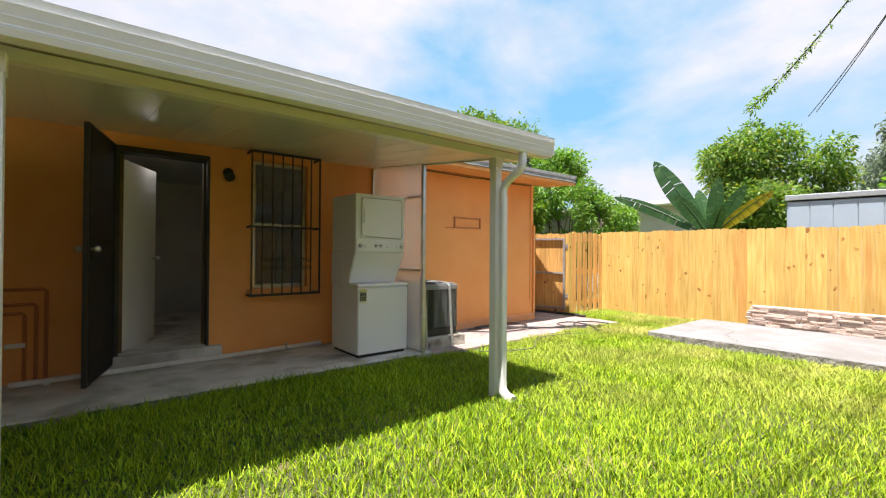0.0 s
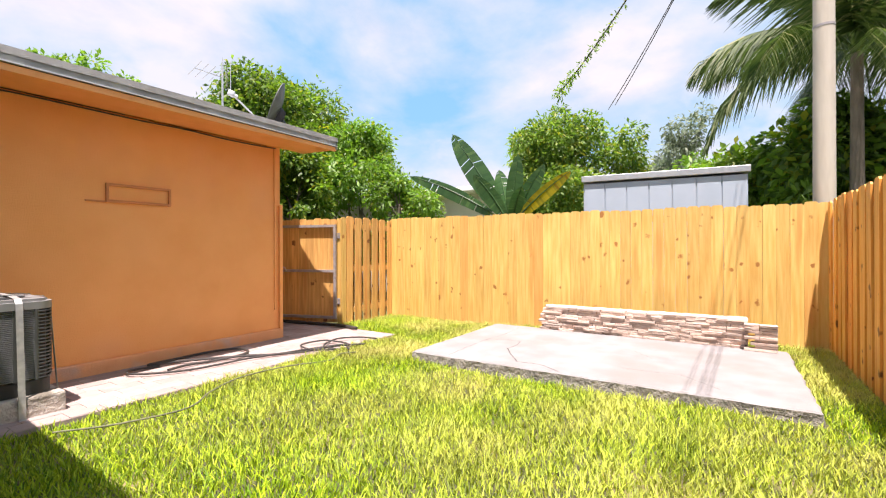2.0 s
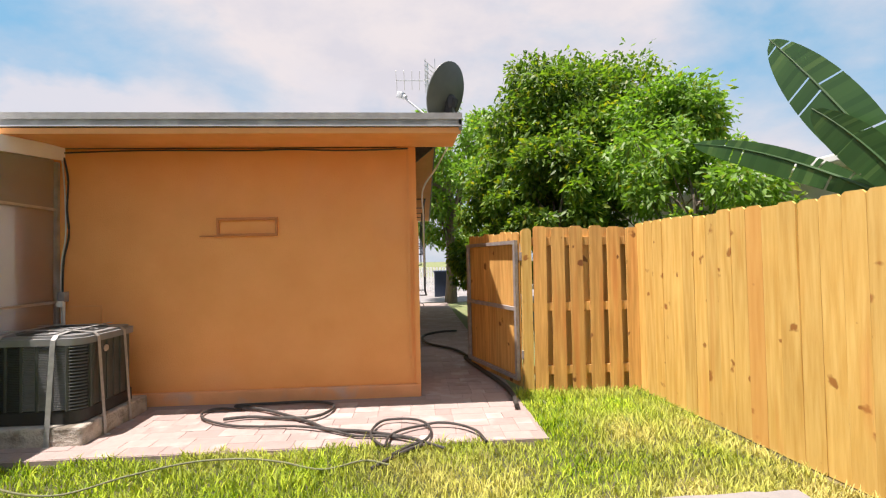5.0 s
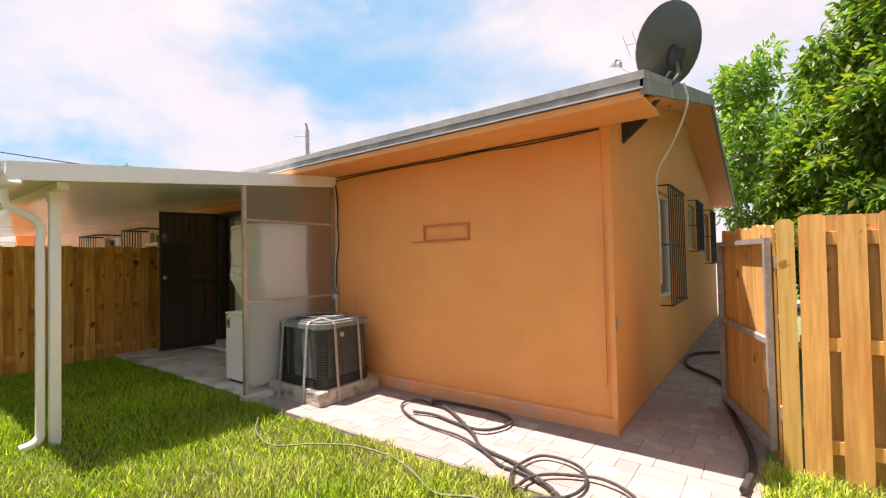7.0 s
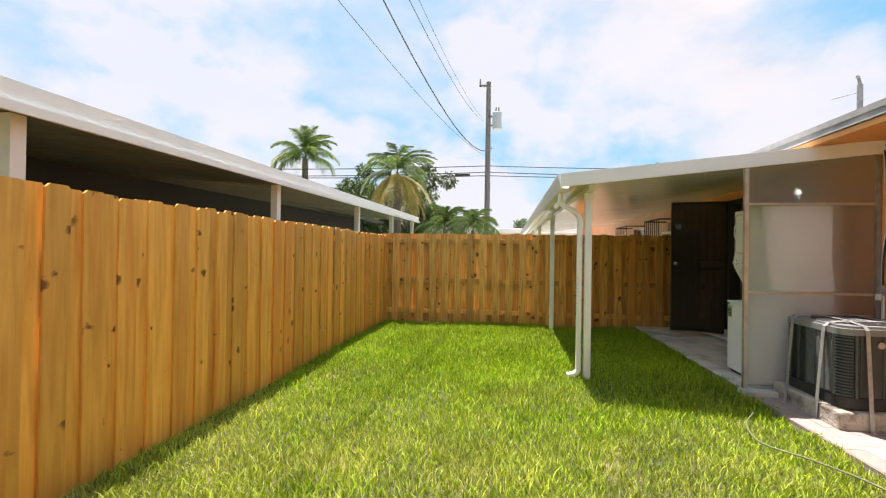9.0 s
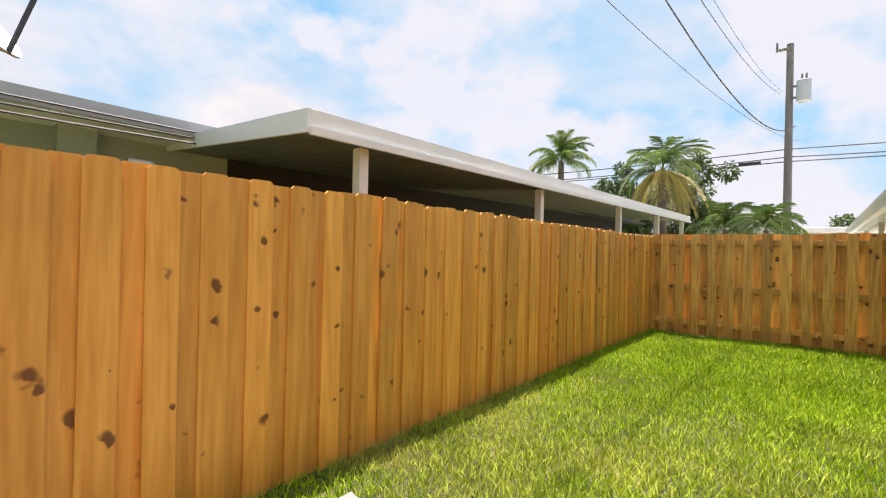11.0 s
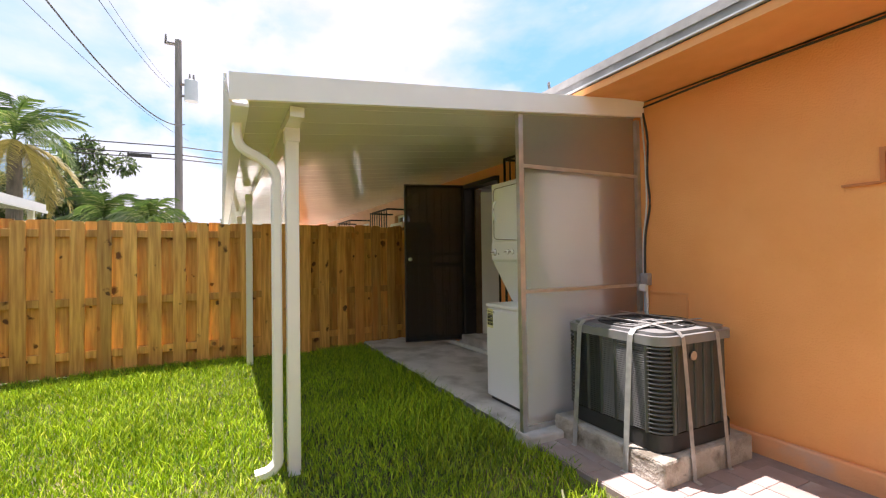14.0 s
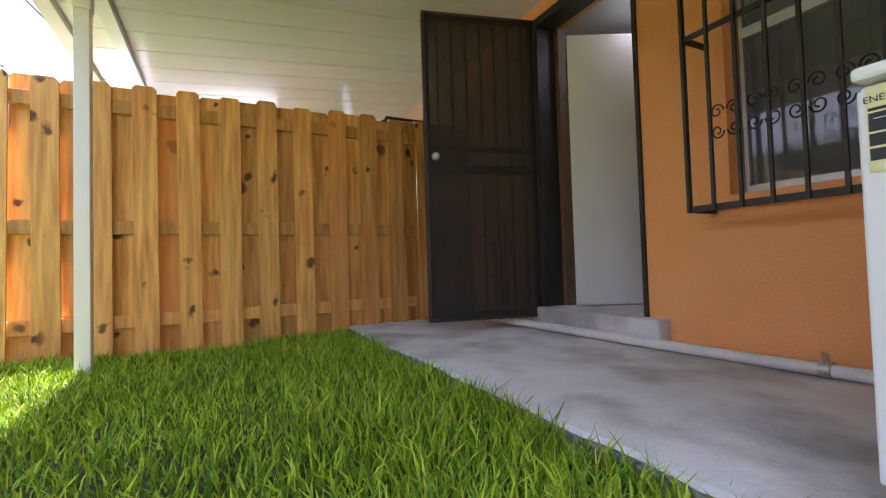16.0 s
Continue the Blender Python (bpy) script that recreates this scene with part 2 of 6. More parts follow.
M_STUCCO = mat("orange_stucco", (0.92, 0.42, 0.14), (0.88, 0.385, 0.12), scale=3.0, rough=0.8, bump=0.5, bscale=90, blotch=0.07, stain=(0.82, 0.38, 0.17), stain_scale=0.8, stain_at=(0.55, 0.85))
M_TRIM_O = mat("orange_paint", (0.88, 0.4, 0.13), (0.82, 0.36, 0.115), scale=5, rough=0.55, bump=0.15, bscale=70, blotch=0.08)
M_PEACH = mat("peach_stucco", (0.76, 0.47, 0.32), (0.7, 0.42, 0.28), scale=3, rough=0.8, bump=0.3, bscale=80)
M_WHITE = mat("white_enamel", (0.84, 0.84, 0.825), (0.8, 0.8, 0.785), scale=4, rough=0.32, bump=0.02, blotch=0.03)
M_APPL = mat("appliance_enamel", (0.87, 0.885, 0.905), (0.865, 0.88, 0.9), scale=5, rough=0.34, bump=0, blotch=0.01)
M_PAN = mat("white_roof_pan", (0.74, 0.75, 0.68), (0.7, 0.71, 0.63), scale=2.5, rough=0.13, bump=0.35, bscale=7, bdist=0.006, stretch=(1.0, 0.14, 1.0), blotch=0.05, spec=0.7)
M_FASCIA = mat("grey_fascia", (0.2, 0.205, 0.195), (0.27, 0.27, 0.26), scale=6, rough=0.6, bump=0.2, bscale=40, stain=(0.4, 0.4, 0.38), stain_scale=3)
M_SHINGLE = mat("roof_felt", (0.34, 0.34, 0.33), (0.26, 0.26, 0.25), scale=10, rough=0.9, bump=0.5, bscale=120)
M_CONC = mat("concrete", (0.62, 0.59, 0.56), (0.74, 0.71, 0.68), scale=4.5, rough=0.85, bump=0.4, bscale=45, blotch=0.16, stain=(0.36, 0.33, 0.3), stain_scale=2.3, stain_at=(0.47, 0.66))
M_SLAB = mat("pale_concrete", (0.265, 0.252, 0.248), (0.21, 0.199, 0.194), scale=3.5, rough=0.85, bump=0.35, bscale=50, blotch=0.12, stain=(0.2, 0.188, 0.175), stain_scale=1.6, stain_at=(0.48, 0.68))
M_JAMB = mat("brown_jamb", (0.17, 0.1, 0.05), (0.12, 0.07, 0.035), scale=6, rough=0.6)
M_DISHB = mat("dish_white", (0.5, 0.52, 0.54), (0.46, 0.48, 0.5), scale=5, rough=0.4)
M_MAST = mat("dark_grey_mast", (0.055, 0.058, 0.065), (0.04, 0.042, 0.048), scale=9, rough=0.5)
M_CRACK = mat("crack_dark", (0.06, 0.055, 0.05), (0.1, 0.09, 0.08), scale=30, rough=0.95)
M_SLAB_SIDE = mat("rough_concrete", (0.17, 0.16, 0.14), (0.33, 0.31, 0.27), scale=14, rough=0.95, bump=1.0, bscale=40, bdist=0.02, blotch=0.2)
M_PAVER = mat("paver", (0.3, 0.228, 0.208), (0.335, 0.262, 0.238), scale=14, rough=0.85, bump=0.4, bscale=90, vary=0.1, stain=(0.42, 0.38, 0.35), stain_scale=2.5)
M_MORTAR = mat("sand_joint", (0.29, 0.23, 0.21), (0.26, 0.205, 0.185), scale=30, rough=0.95)
M_STONE = mat("ledger_stone", (0.5, 0.36, 0.29), (0.62, 0.5, 0.42), scale=16, rough=0.85, bump=0.7, bscale=60, vary=0.2)
M_SOIL = mat("soil", (0.075, 0.07, 0.028), (0.05, 0.06, 0.018), scale=9, rough=0.95, bump=0.8, bscale=60, stain=(0.26, 0.21, 0.09), stain_scale=1.1)
M_FAR = mat("far_ground", (0.12, 0.17, 0.05), (0.2, 0.2, 0.1), scale=0.8, rough=0.95)
# Darker trim orange: edge shadow put into the colour; wall pipes share it.
M_TRIM_D = mat("orange_trim_shadow_tone", (0.6, 0.22, 0.07), (0.52, 0.19, 0.06), scale=5, rough=0.6)
M_BOARD_E = wood("new_pine", (0.74, 0.50, 0.155), (0.6, 0.35, 0.08), knot=(0.3, 0.11, 0.02), size=(0.1, 0.18, 5.2), vary=0.12)
M_BOARD_W = wood("stained_pine", (0.86, 0.43, 0.085), (0.68, 0.3, 0.045), knot=(0.12, 0.035, 0.01), size=(0.1, 0.17, 6.4), vary=0.2)
M_BOARD_B = wood("back_pine", (0.8, 0.46, 0.12), (0.5, 0.23, 0.055), knot=(0.07, 0.022, 0.008), vary=0.28, size=(0.1, 0.19, 5.4))
M_BOARD_G = wood("gate_pine", (0.72, 0.42, 0.13), (0.5, 0.26, 0.07), knot=(0.16, 0.05, 0.012), size=(0.1, 0.18, 5.2), vary=0.2)
M_BLACK = mat("black_iron", (0.02, 0.018, 0.017), (0.035, 0.03, 0.028), scale=20, rough=0.5, bump=0.1)
M_SCREEN = mat("dark_mesh", (0.02, 0.018, 0.015), (0.03, 0.026, 0.02), scale=8, rough=0.8)
_n, _l = M_SCREEN.node_tree.nodes, M_SCREEN.node_tree.links
_t, _m = _n.new("ShaderNodeBsdfTransparent"), _n.new("ShaderNodeMixShader")
_m.inputs[0].default_value = 0.27
_l.new(_n["Principled BSDF"].outputs[0], _m.inputs[1])
_l.new(_t.outputs[0], _m.inputs[2])
_l.new(_m.outputs[0], _n["Material Output"].inputs["Surface"])
M_ALU = mat("aluminium", (0.62, 0.63, 0.62), (0.5, 0.51, 0.5), scale=12, rough=0.4, metal=0.85, bump=0.05)
M_STEEL = mat("galvanised_strap", (0.46, 0.47, 0.46), (0.34, 0.35, 0.34), scale=22, rough=0.42, metal=0.45, bump=0.05, blotch=0.2)
M_GALV = mat("weathered_frame", (0.38, 0.36, 0.35), (0.28, 0.26, 0.26), scale=18, rough=0.6, metal=0.3)
M_AC = mat("ac_grey", (0.065, 0.073, 0.068), (0.05, 0.056, 0.052), scale=6, rough=0.45, bump=0.05, metal=0.1)
M_ACTOP = mat("ac_top_grey", (0.22, 0.225, 0.225), (0.18, 0.183, 0.183), scale=6, rough=0.42, bump=0.05)
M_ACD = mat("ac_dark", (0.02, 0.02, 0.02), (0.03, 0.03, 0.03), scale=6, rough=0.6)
M_RUBBER = mat("black_rubber", (0.025, 0.022, 0.02), (0.05, 0.045, 0.04), scale=20, rough=0.6)
M_DARKROOF = mat("dark_shingle", (0.11, 0.11, 0.108), (0.07, 0.07, 0.068), scale=10, rough=0.95, bump=0.5, bscale=60)
M_PLINTH = mat("worn_orange_paint", (0.84, 0.4, 0.18), (0.78, 0.36, 0.16), scale=5, rough=0.8, bump=0.4, stain=(0.62, 0.4, 0.29), stain_scale=3, stain_at=(0.55, 0.72))
M_PAD = mat("dirty_pad_concrete", (0.5, 0.46, 0.4), (0.36, 0.33, 0.28), scale=7, rough=0.95, bump=0.9, bscale=40, bdist=0.02, blotch=0.25, stain=(0.15, 0.13, 0.1), stain_scale=4, stain_at=(0.52, 0.66))
M_HOSE = mat("green_hose", (0.10, 0.12, 0.05), (0.15, 0.15, 0.08), scale=20, rough=0.6)
M_PVC = mat("pvc", (0.78, 0.77, 0.73), (0.66, 0.64, 0.6), scale=9, rough=0.45)
M_ROOM = mat("room_paint", (0.7, 0.72, 0.68), (0.66, 0.68, 0.64), scale=3, rough=0.7, bump=0.05)
M_GREEN = mat("grey_green_stucco", (0.4, 0.47, 0.4), (0.35, 0.42, 0.36), scale=3, rough=0.85, bump=0.3)
M_CREAM = mat("cream_wall", (0.62, 0.62, 0.55), (0.56, 0.56, 0.5), scale=3, rough=0.85, bump=0.3)
M_SHED = mat("blue_grey_metal", (0.40, 0.47, 0.54), (0.36, 0.43, 0.5), scale=3, rough=0.5, bump=0.05, blotch=0.1)
M_BARK = mat("bark", (0.2, 0.16, 0.12), (0.12, 0.1, 0.075), scale=9, rough=0.95, bump=1.0, bscale=25, stretch=(1, 1, 0.3), bdist=0.03)
M_POLE = mat("pale_pole", (0.5, 0.46, 0.38), (0.42, 0.38, 0.31), scale=9, rough=0.85, bump=0.4, bscale=25, stretch=(1, 1, 0.15))
M_POLEG = mat("grey_pole", (0.22, 0.2, 0.19), (0.16, 0.15, 0.14), scale=7, rough=0.9, bump=0.4, stretch=(1, 1, 0.15))
M_CAN = mat("transformer_grey", (0.5, 0.53, 0.55), (0.45, 0.48, 0.5), scale=5, rough=0.45)
M_DISH = mat("dish_grey", (0.09, 0.1, 0.085), (0.07, 0.078, 0.068), scale=5, rough=0.5, bump=0.03)
M_NAVY = mat("dark_blue_plastic", (0.02, 0.035, 0.07), (0.03, 0.045, 0.08), rough=0.5)
M_GLASS = glassy("window_glass", (0.75, 0.82, 0.82), 0.02)
M_FROST = glassy("frosted_sheet", (0.95, 0.94, 0.94), 0.2, 0.95, 1.12)
_n, _l = M_FROST.node_tree.nodes, M_FROST.node_tree.links
_t, _m = _n.new("ShaderNodeBsdfTranslucent"), _n.new("ShaderNodeMixShader")
_t.inputs["Color"].default_value = (0.92, 0.9, 0.9, 1)
_m.inputs[0].default_value = 0.27
_l.new(_n["Principled BSDF"].outputs[0], _m.inputs[1])
_l.new(_t.outputs[0], _m.inputs[2])
_l.new(_m.outputs[0], _n["Material Output"].inputs["Surface"])
M_YEL = mat("label_yellow", (0.82, 0.79, 0.4), (0.78, 0.75, 0.36), rough=0.5, bump=0)
M_INK = mat("label_black", (0.02, 0.02, 0.02), (0.03, 0.03, 0.03), rough=0.5, bump=0)
M_LABELW = mat("label_white", (0.8, 0.8, 0.76), (0.78, 0.78, 0.74), rough=0.5, bump=0)
M_LEAF_A = leafy("mango_leaf", (0.04, 0.09, 0.015), (0.16, 0.28, 0.035), amount=0.2)
M_LEAF_D = leafy("dark_leaf", (0.025, 0.05, 0.015), (0.075, 0.12, 0.03), yellow=(0.12, 0.15, 0.04), trans=0.2)
M_LEAF_B = leafy("lime_leaf", (0.085, 0.18, 0.025), (0.19, 0.34, 0.045), amount=0.12)
M_LEAF_C = leafy("hedge_leaf", (0.075, 0.15, 0.025), (0.17, 0.28, 0.045), amount=0.25)
M_LEAF_G = leafy("grey_leaf", (0.12, 0.16, 0.1), (0.2, 0.24, 0.16), yellow=(0.22, 0.25, 0.15))
M_LEAF_P = leafy("palm_leaf", (0.035, 0.075, 0.02), (0.105, 0.155, 0.04), yellow=(0.32, 0.32, 0.16), amount=0.15)
M_LEAF_Y = leafy("dry_palm_leaf", (0.22, 0.19, 0.06), (0.38, 0.32, 0.12), yellow=(0.45, 0.38, 0.2))
M_BANANA = leafy("banana_leaf", (0.03, 0.085, 0.025), (0.05, 0.12, 0.035), yellow=(0.09, 0.17, 0.05), rough=0.35, trans=0.25)
M_BANANA_Y = leafy("yellowed_banana_leaf", (0.3, 0.26, 0.03), (0.55, 0.42, 0.03), yellow=(0.2, 0.1, 0.02), rough=0.45)


# ---- mesh helpers ----
def box(bm, x0, x1, y0, y1, z0, z1, bevel=0.0, seg=2, m=None):
    g = bmesh.ops.create_cube(bm, size=1)
    mm = Matrix.Translation(((x0 + x1) / 2, (y0 + y1) / 2, (z0 + z1) / 2)) @ Matrix.Diagonal((abs(x1 - x0), abs(y1 - y0), abs(z1 - z0), 1))
    if m is not None:
        mm = m @ mm
    bmesh.ops.transform(bm, matrix=mm, verts=g["verts"])
    if bevel:
        es = list({e for v in g["verts"] for e in v.link_edges})
        bmesh.ops.bevel(bm, geom=es, offset=bevel, segments=seg, affect="EDGES", profile=0.5)
    return bm


def boxes(*rows, bevel=0.0):
    bm = bmesh.new()
    for r in rows:
        box(bm, *r[:6], bevel=r[6] if len(r) > 6 else bevel)
    return bm


def cyl(bm, p, q, r, r2=None, seg=12, cap=True):
    p, q = Vector(p), Vector(q)
    d = q - p
    m = Matrix.Translation((p + q) / 2) @ d.to_track_quat("Z", "Y").to_matrix().to_4x4()
    bmesh.ops.create_cone(bm, cap_ends=cap, segments=seg, radius1=r, radius2=r if r2 is None else r2, depth=d.length, matrix=m)
    return bm


def tube(bm, pts, r, seg=8, taper=None):
    """A pipe along points."""
    pts = [Vector(p) for p in pts]
    rings = []
    up = Vector((0, 0, 1))
    for i, p in enumerate(pts):
        d = (pts[min(i + 1, len(pts) - 1)] - pts[max(i - 1, 0)]).normalized()
        a = d.cross(up)
        if a.length < 0.05:
            a = d.cross(Vector((0, 1, 0)))
        a.normalize()
        b = d.cross(a)
        rr = r * (taper[i] if taper else 1)
        rings.append([bm.verts.new(p + rr * (math.cos(2 * math.pi * k / seg) * a + math.sin(2 * math.pi * k / seg) * b)) for k in range(seg)])
    for u, v in zip(rings, rings[1:]):
        for k in range(seg):
            bm.faces.new((u[k], u[(k + 1) % seg], v[(k + 1) % seg], v[k]))
    bm.faces.new(rings[0][::-1])
    bm.faces.new(rings[-1])
    return bm


def curvy(pts, n=8):
    """Smooth line through points (Catmull-Rom)."""
    P = [Vector(p) for p in pts]
    P = [2 * P[0] - P[1]] + P + [2 * P[-1] - P[-2]]
    out = []
    for i in range(1, len(P) - 2):
        for k in range(n):
            t = k / n
            a, b, c, d = P[i - 1], P[i], P[i + 1], P[i + 2]
            out.append(0.5 * (2 * b + (c - a) * t + (2 * a - 5 * b + 4 * c - d) * t * t + (3 * b - 3 * c + d - a) * t ** 3))
    return out + [P[-2]]


def prism(bm, poly, axis, a, b):
    """A polygon carried along an axis: poly holds pairs of the other two coordinates in order."""
    def at(u, v, w):
        return {"x": (w, u, v), "y": (u, w, v), "z": (u, v, w)}[axis]
    A = [bm.verts.new(at(u, v, a)) for u, v in poly]
    B = [bm.verts.new(at(u, v, b)) for u, v in poly]
    bm.faces.new(A)
    bm.faces.new(B[::-1])
    for i in range(len(poly)):
        j = (i + 1) % len(poly)
        bm.faces.new((A[i], B[i], B[j], A[j]))
    return bm


def corrugated(x0, x1, pitch, groove, lip, edge_a, edge_b, thick):
    """One folded sheet: flat pans with a raised lip at every seam. edge_a, edge_b give (y, z) at an x."""
    xs = []
    x = x0
    while x < x1 - 1e-3:
        e = min(x + pitch, x1)
        xs += [(x, 0), (e - groove, 0), (e - groove, lip), (e, lip)]
        x = e
    bm = bmesh.new()
    rows = []
    for edge in (edge_a, edge_b):
        for up in (0, thick):
            rows.append([bm.verts.new((x, edge(x)[0], edge(x)[1] + dz * (1 if not up else 0) + up)) for x, dz in xs])
    a0, a1, b0, b1 = rows
    for i in range(len(xs) - 1):
        bm.faces.new((a0[i], a0[i + 1], b0[i + 1], b0[i]))
        if (a1[i].co - a1[i + 1].co).length > 1e-5:
            bm.faces.new((a1[i], b1[i], b1[i + 1], a1[i + 1]))
            bm.faces.new((a0[i], a1[i], a1[i + 1], a0[i + 1]))
            bm.faces.new((b0[i], b0[i + 1], b1[i + 1], b1[i]))
    bmesh.ops.remove_doubles(bm, verts=bm.verts, dist=1e-5)
    return bm


def mesh_of(bm, name, material, smooth=False):
    bmesh.ops.recalc_face_normals(bm, faces=bm.faces)
    me = bpy.data.meshes.new(name)
    bm.to_mesh(me)
    bm.free()
    me.materials.append(material)
    if smooth:
        me.polygons.foreach_set("use_smooth", [True] * len(me.polygons))
        me.set_sharp_from_angle(angle=radians(40))
    return me


def part(name, bm, material, parent=None, label="", smooth=False):
    ob = new(name, mesh_of(bm, name, material, smooth))
    if parent is not None:
        ob.parent = parent
    return tagged(ob, label)


def thing(name, label, category, group="", at=(0, 0, 0), turn=0.0, kind=""):
    ob = new(name)
    ob.empty_display_size = 0.1
    ob.matrix_basis = pose(*at, 0, 0, turn)
    return tagged(ob, label, category, group, kind)


def fast_mesh(name, verts, faces, material, parent=None, label=""):
    me = bpy.data.meshes.new(name)
    verts = np.asarray(verts, dtype=np.float32)
    faces = np.asarray(faces, dtype=np.int32)
    k = faces.shape[1]
    me.vertices.add(len(verts))
    me.vertices.foreach_set("co", verts.ravel())
    me.loops.add(faces.size)
    me.loops.foreach_set("vertex_index", faces.ravel())
    me.polygons.add(len(faces))
    me.polygons.foreach_set("loop_start", np.arange(0, faces.size, k, dtype=np.int32))
    me.update(calc_edges=True)
    me.materials.append(material)
    ob = new(name, me)
    if parent is not None:
        ob.parent = parent
    return tagged(ob, label)


def panel_wall(axis, fixed, a0, a1, z0, z1, holes):
    """A wall slab with real openings. axis: the one it runs along; fixed: its two faces; holes: (a0, a1, z0, z1)."""
    bm = bmesh.new()
    A = sorted({a0, a1, *[h[0] for h in holes], *[h[1] for h in holes]})
    for u, v in zip(A, A[1:]):
        cuts = sorted((h[2], h[3]) for h in holes if h[0] <= u + 1e-6 and h[1] >= v - 1e-6)
        z = z0
        for c in [*cuts, (z1, z1)]:
            if c[0] - z > 1e-4:
                if axis == "x":
                    box(bm, u, v, *fixed, z, c[0])
                else:
                    box(bm, *fixed, u, v, z, c[0])
            z = c[1]
    bmesh.ops.remove_doubles(bm, verts=bm.verts, dist=1e-4)
    return bm


# ---- ground ----
def gz(x, y):
    return 0.018 * math.sin(x * 1.3 + 0.5) * math.cos(y * 1.7) - 0.01


def sheet():
    bm = bmesh.new()
    bmesh.ops.create_grid(bm, x_segments=60, y_segments=34, size=1)
    for v in bm.verts:
        x, y = 4.0 + 6.0 * v.co.x, 1.7 + 2.8 * v.co.y
        v.co = (x, y, gz(x, y))
    part_ob = part("ground", bm, M_SOIL, None, "soil of the lawn under short green grass", smooth=True)
    return tagged(part_ob, "", "ground", kind="structure")


sheet()
far = bmesh.new()
prism(far, [(-400, -400), (400, -400), (400, 400), (-400, 400)], "z", -0.4, -0.075)
tagged(part("ground_far", far, M_FAR, None, "flat ground reaching out beyond the fenced yard"), "", "ground", kind="structure")

SLAB = (6.19, 8.3, -0.3, 3.19)


def rough_slab(name, label, x0, x1, y0, y1, z0, z1, top, side, seed=3, wob=0.02):
    """Poured slab with a ragged edge and a worn arris."""
    rnd = random.Random(seed)
    root = thing(name, label, "concrete slab", kind="structure")
    pts = []
    for (ax, ay), (bx, by) in zip([(x0, y0), (x1, y0), (x1, y1), (x0, y1)], [(x1, y0), (x1, y1), (x0, y1), (x0, y0)]):
        n = max(2, int(math.hypot(bx - ax, by - ay) / 0.09))
        for k in range(n):
            t = k / n
            pts.append((ax + (bx - ax) * t + rnd.uniform(-wob, wob) * 0.5, ay + (by - ay) * t + rnd.uniform(-wob, wob) * 0.5))
    bm = bmesh.new()
    cx, cy = (x0 + x1) / 2, (y0 + y1) / 2
    low = [bm.verts.new((x + (x - cx) * 0.004, y + (y - cy) * 0.004, z0)) for x, y in pts]
    mid = [bm.verts.new((x + rnd.uniform(-wob, wob) * 0.4, y + rnd.uniform(-wob, wob) * 0.4, (z0 + z1) / 2)) for x, y in pts]
    high = [bm.verts.new((x, y, z1 - 0.012)) for x, y in pts]
    for a, b in ((low, mid), (mid, high)):
        for i in range(len(pts)):
            j = (i + 1) % len(pts)
            bm.faces.new((a[i], a[j], b[j], b[i]))
    part("slab_side", bm, side, root)
    bm = bmesh.new()
    a = [bm.verts.new((x, y, z1 - 0.012)) for x, y in pts]
    b = [bm.verts.new((x - math.copysign(0.015, x - cx), y - math.copysign(0.015, y - cy), z1)) for x, y in pts]
    for i in range(len(pts)):
        j = (i + 1) % len(pts)
        bm.faces.new((a[i], a[j], b[j], b[i]))
    bm.faces.new(b)
    part("slab_top", bm, top, root)
    return root


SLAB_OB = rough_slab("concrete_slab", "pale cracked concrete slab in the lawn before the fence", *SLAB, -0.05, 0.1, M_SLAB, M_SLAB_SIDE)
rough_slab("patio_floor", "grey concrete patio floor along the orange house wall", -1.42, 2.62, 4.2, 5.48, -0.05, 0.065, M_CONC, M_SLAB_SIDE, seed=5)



def cracks(root, lines, z, material):
    rnd = random.Random(2)
    bm = bmesh.new()
    for pts, w in lines:
        P = []
        for (ax, ay), (bx, by) in zip(pts, pts[1:]):
            n = max(2, int(math.hypot(bx - ax, by - ay) / 0.04))
            P += [(ax + (bx - ax) * k / n + rnd.uniform(-.008, .008), ay + (by - ay) * k / n + rnd.uniform(-.008, .008)) for k in range(n)]
        P.append(pts[-1])
        for (ax, ay), (bx, by) in zip(P, P[1:]):
            d = Vector((bx - ax, by - ay)).normalized() * w * rnd.uniform(0.4, 1.2)
            bm.faces.new([bm.verts.new(q) for q in ((ax - d.y, ay + d.x, z), (ax + d.y, ay - d.x, z), (bx + d.y, by - d.x, z), (bx - d.y, by + d.x, z))])
    part("crack", bm, material, root, "dark crack in the concrete")


cracks(SLAB_OB, [([(6.23, 1.55), (6.38, 1.78), (6.37, 2.02), (6.62, 2.2), (6.85, 2.34), (7.05, 2.32), (7.27, 2.37)], 0.006), ([(7.27, 2.37), (7.3, 2.6), (7.1, 2.75)], 0.003),
                 ([(6.25, 2.75), (6.6, 2.76), (7.0, 2.78), (7.6, 2.72), (8.2, 2.76)], 0.003), ([(6.4, 0.3), (6.7, 0.6), (6.66, 1.1)], 0.002), ([(7.2, 0.9), (7.45, 1.1)], 0.002)], 0.1015, M_CRACK)

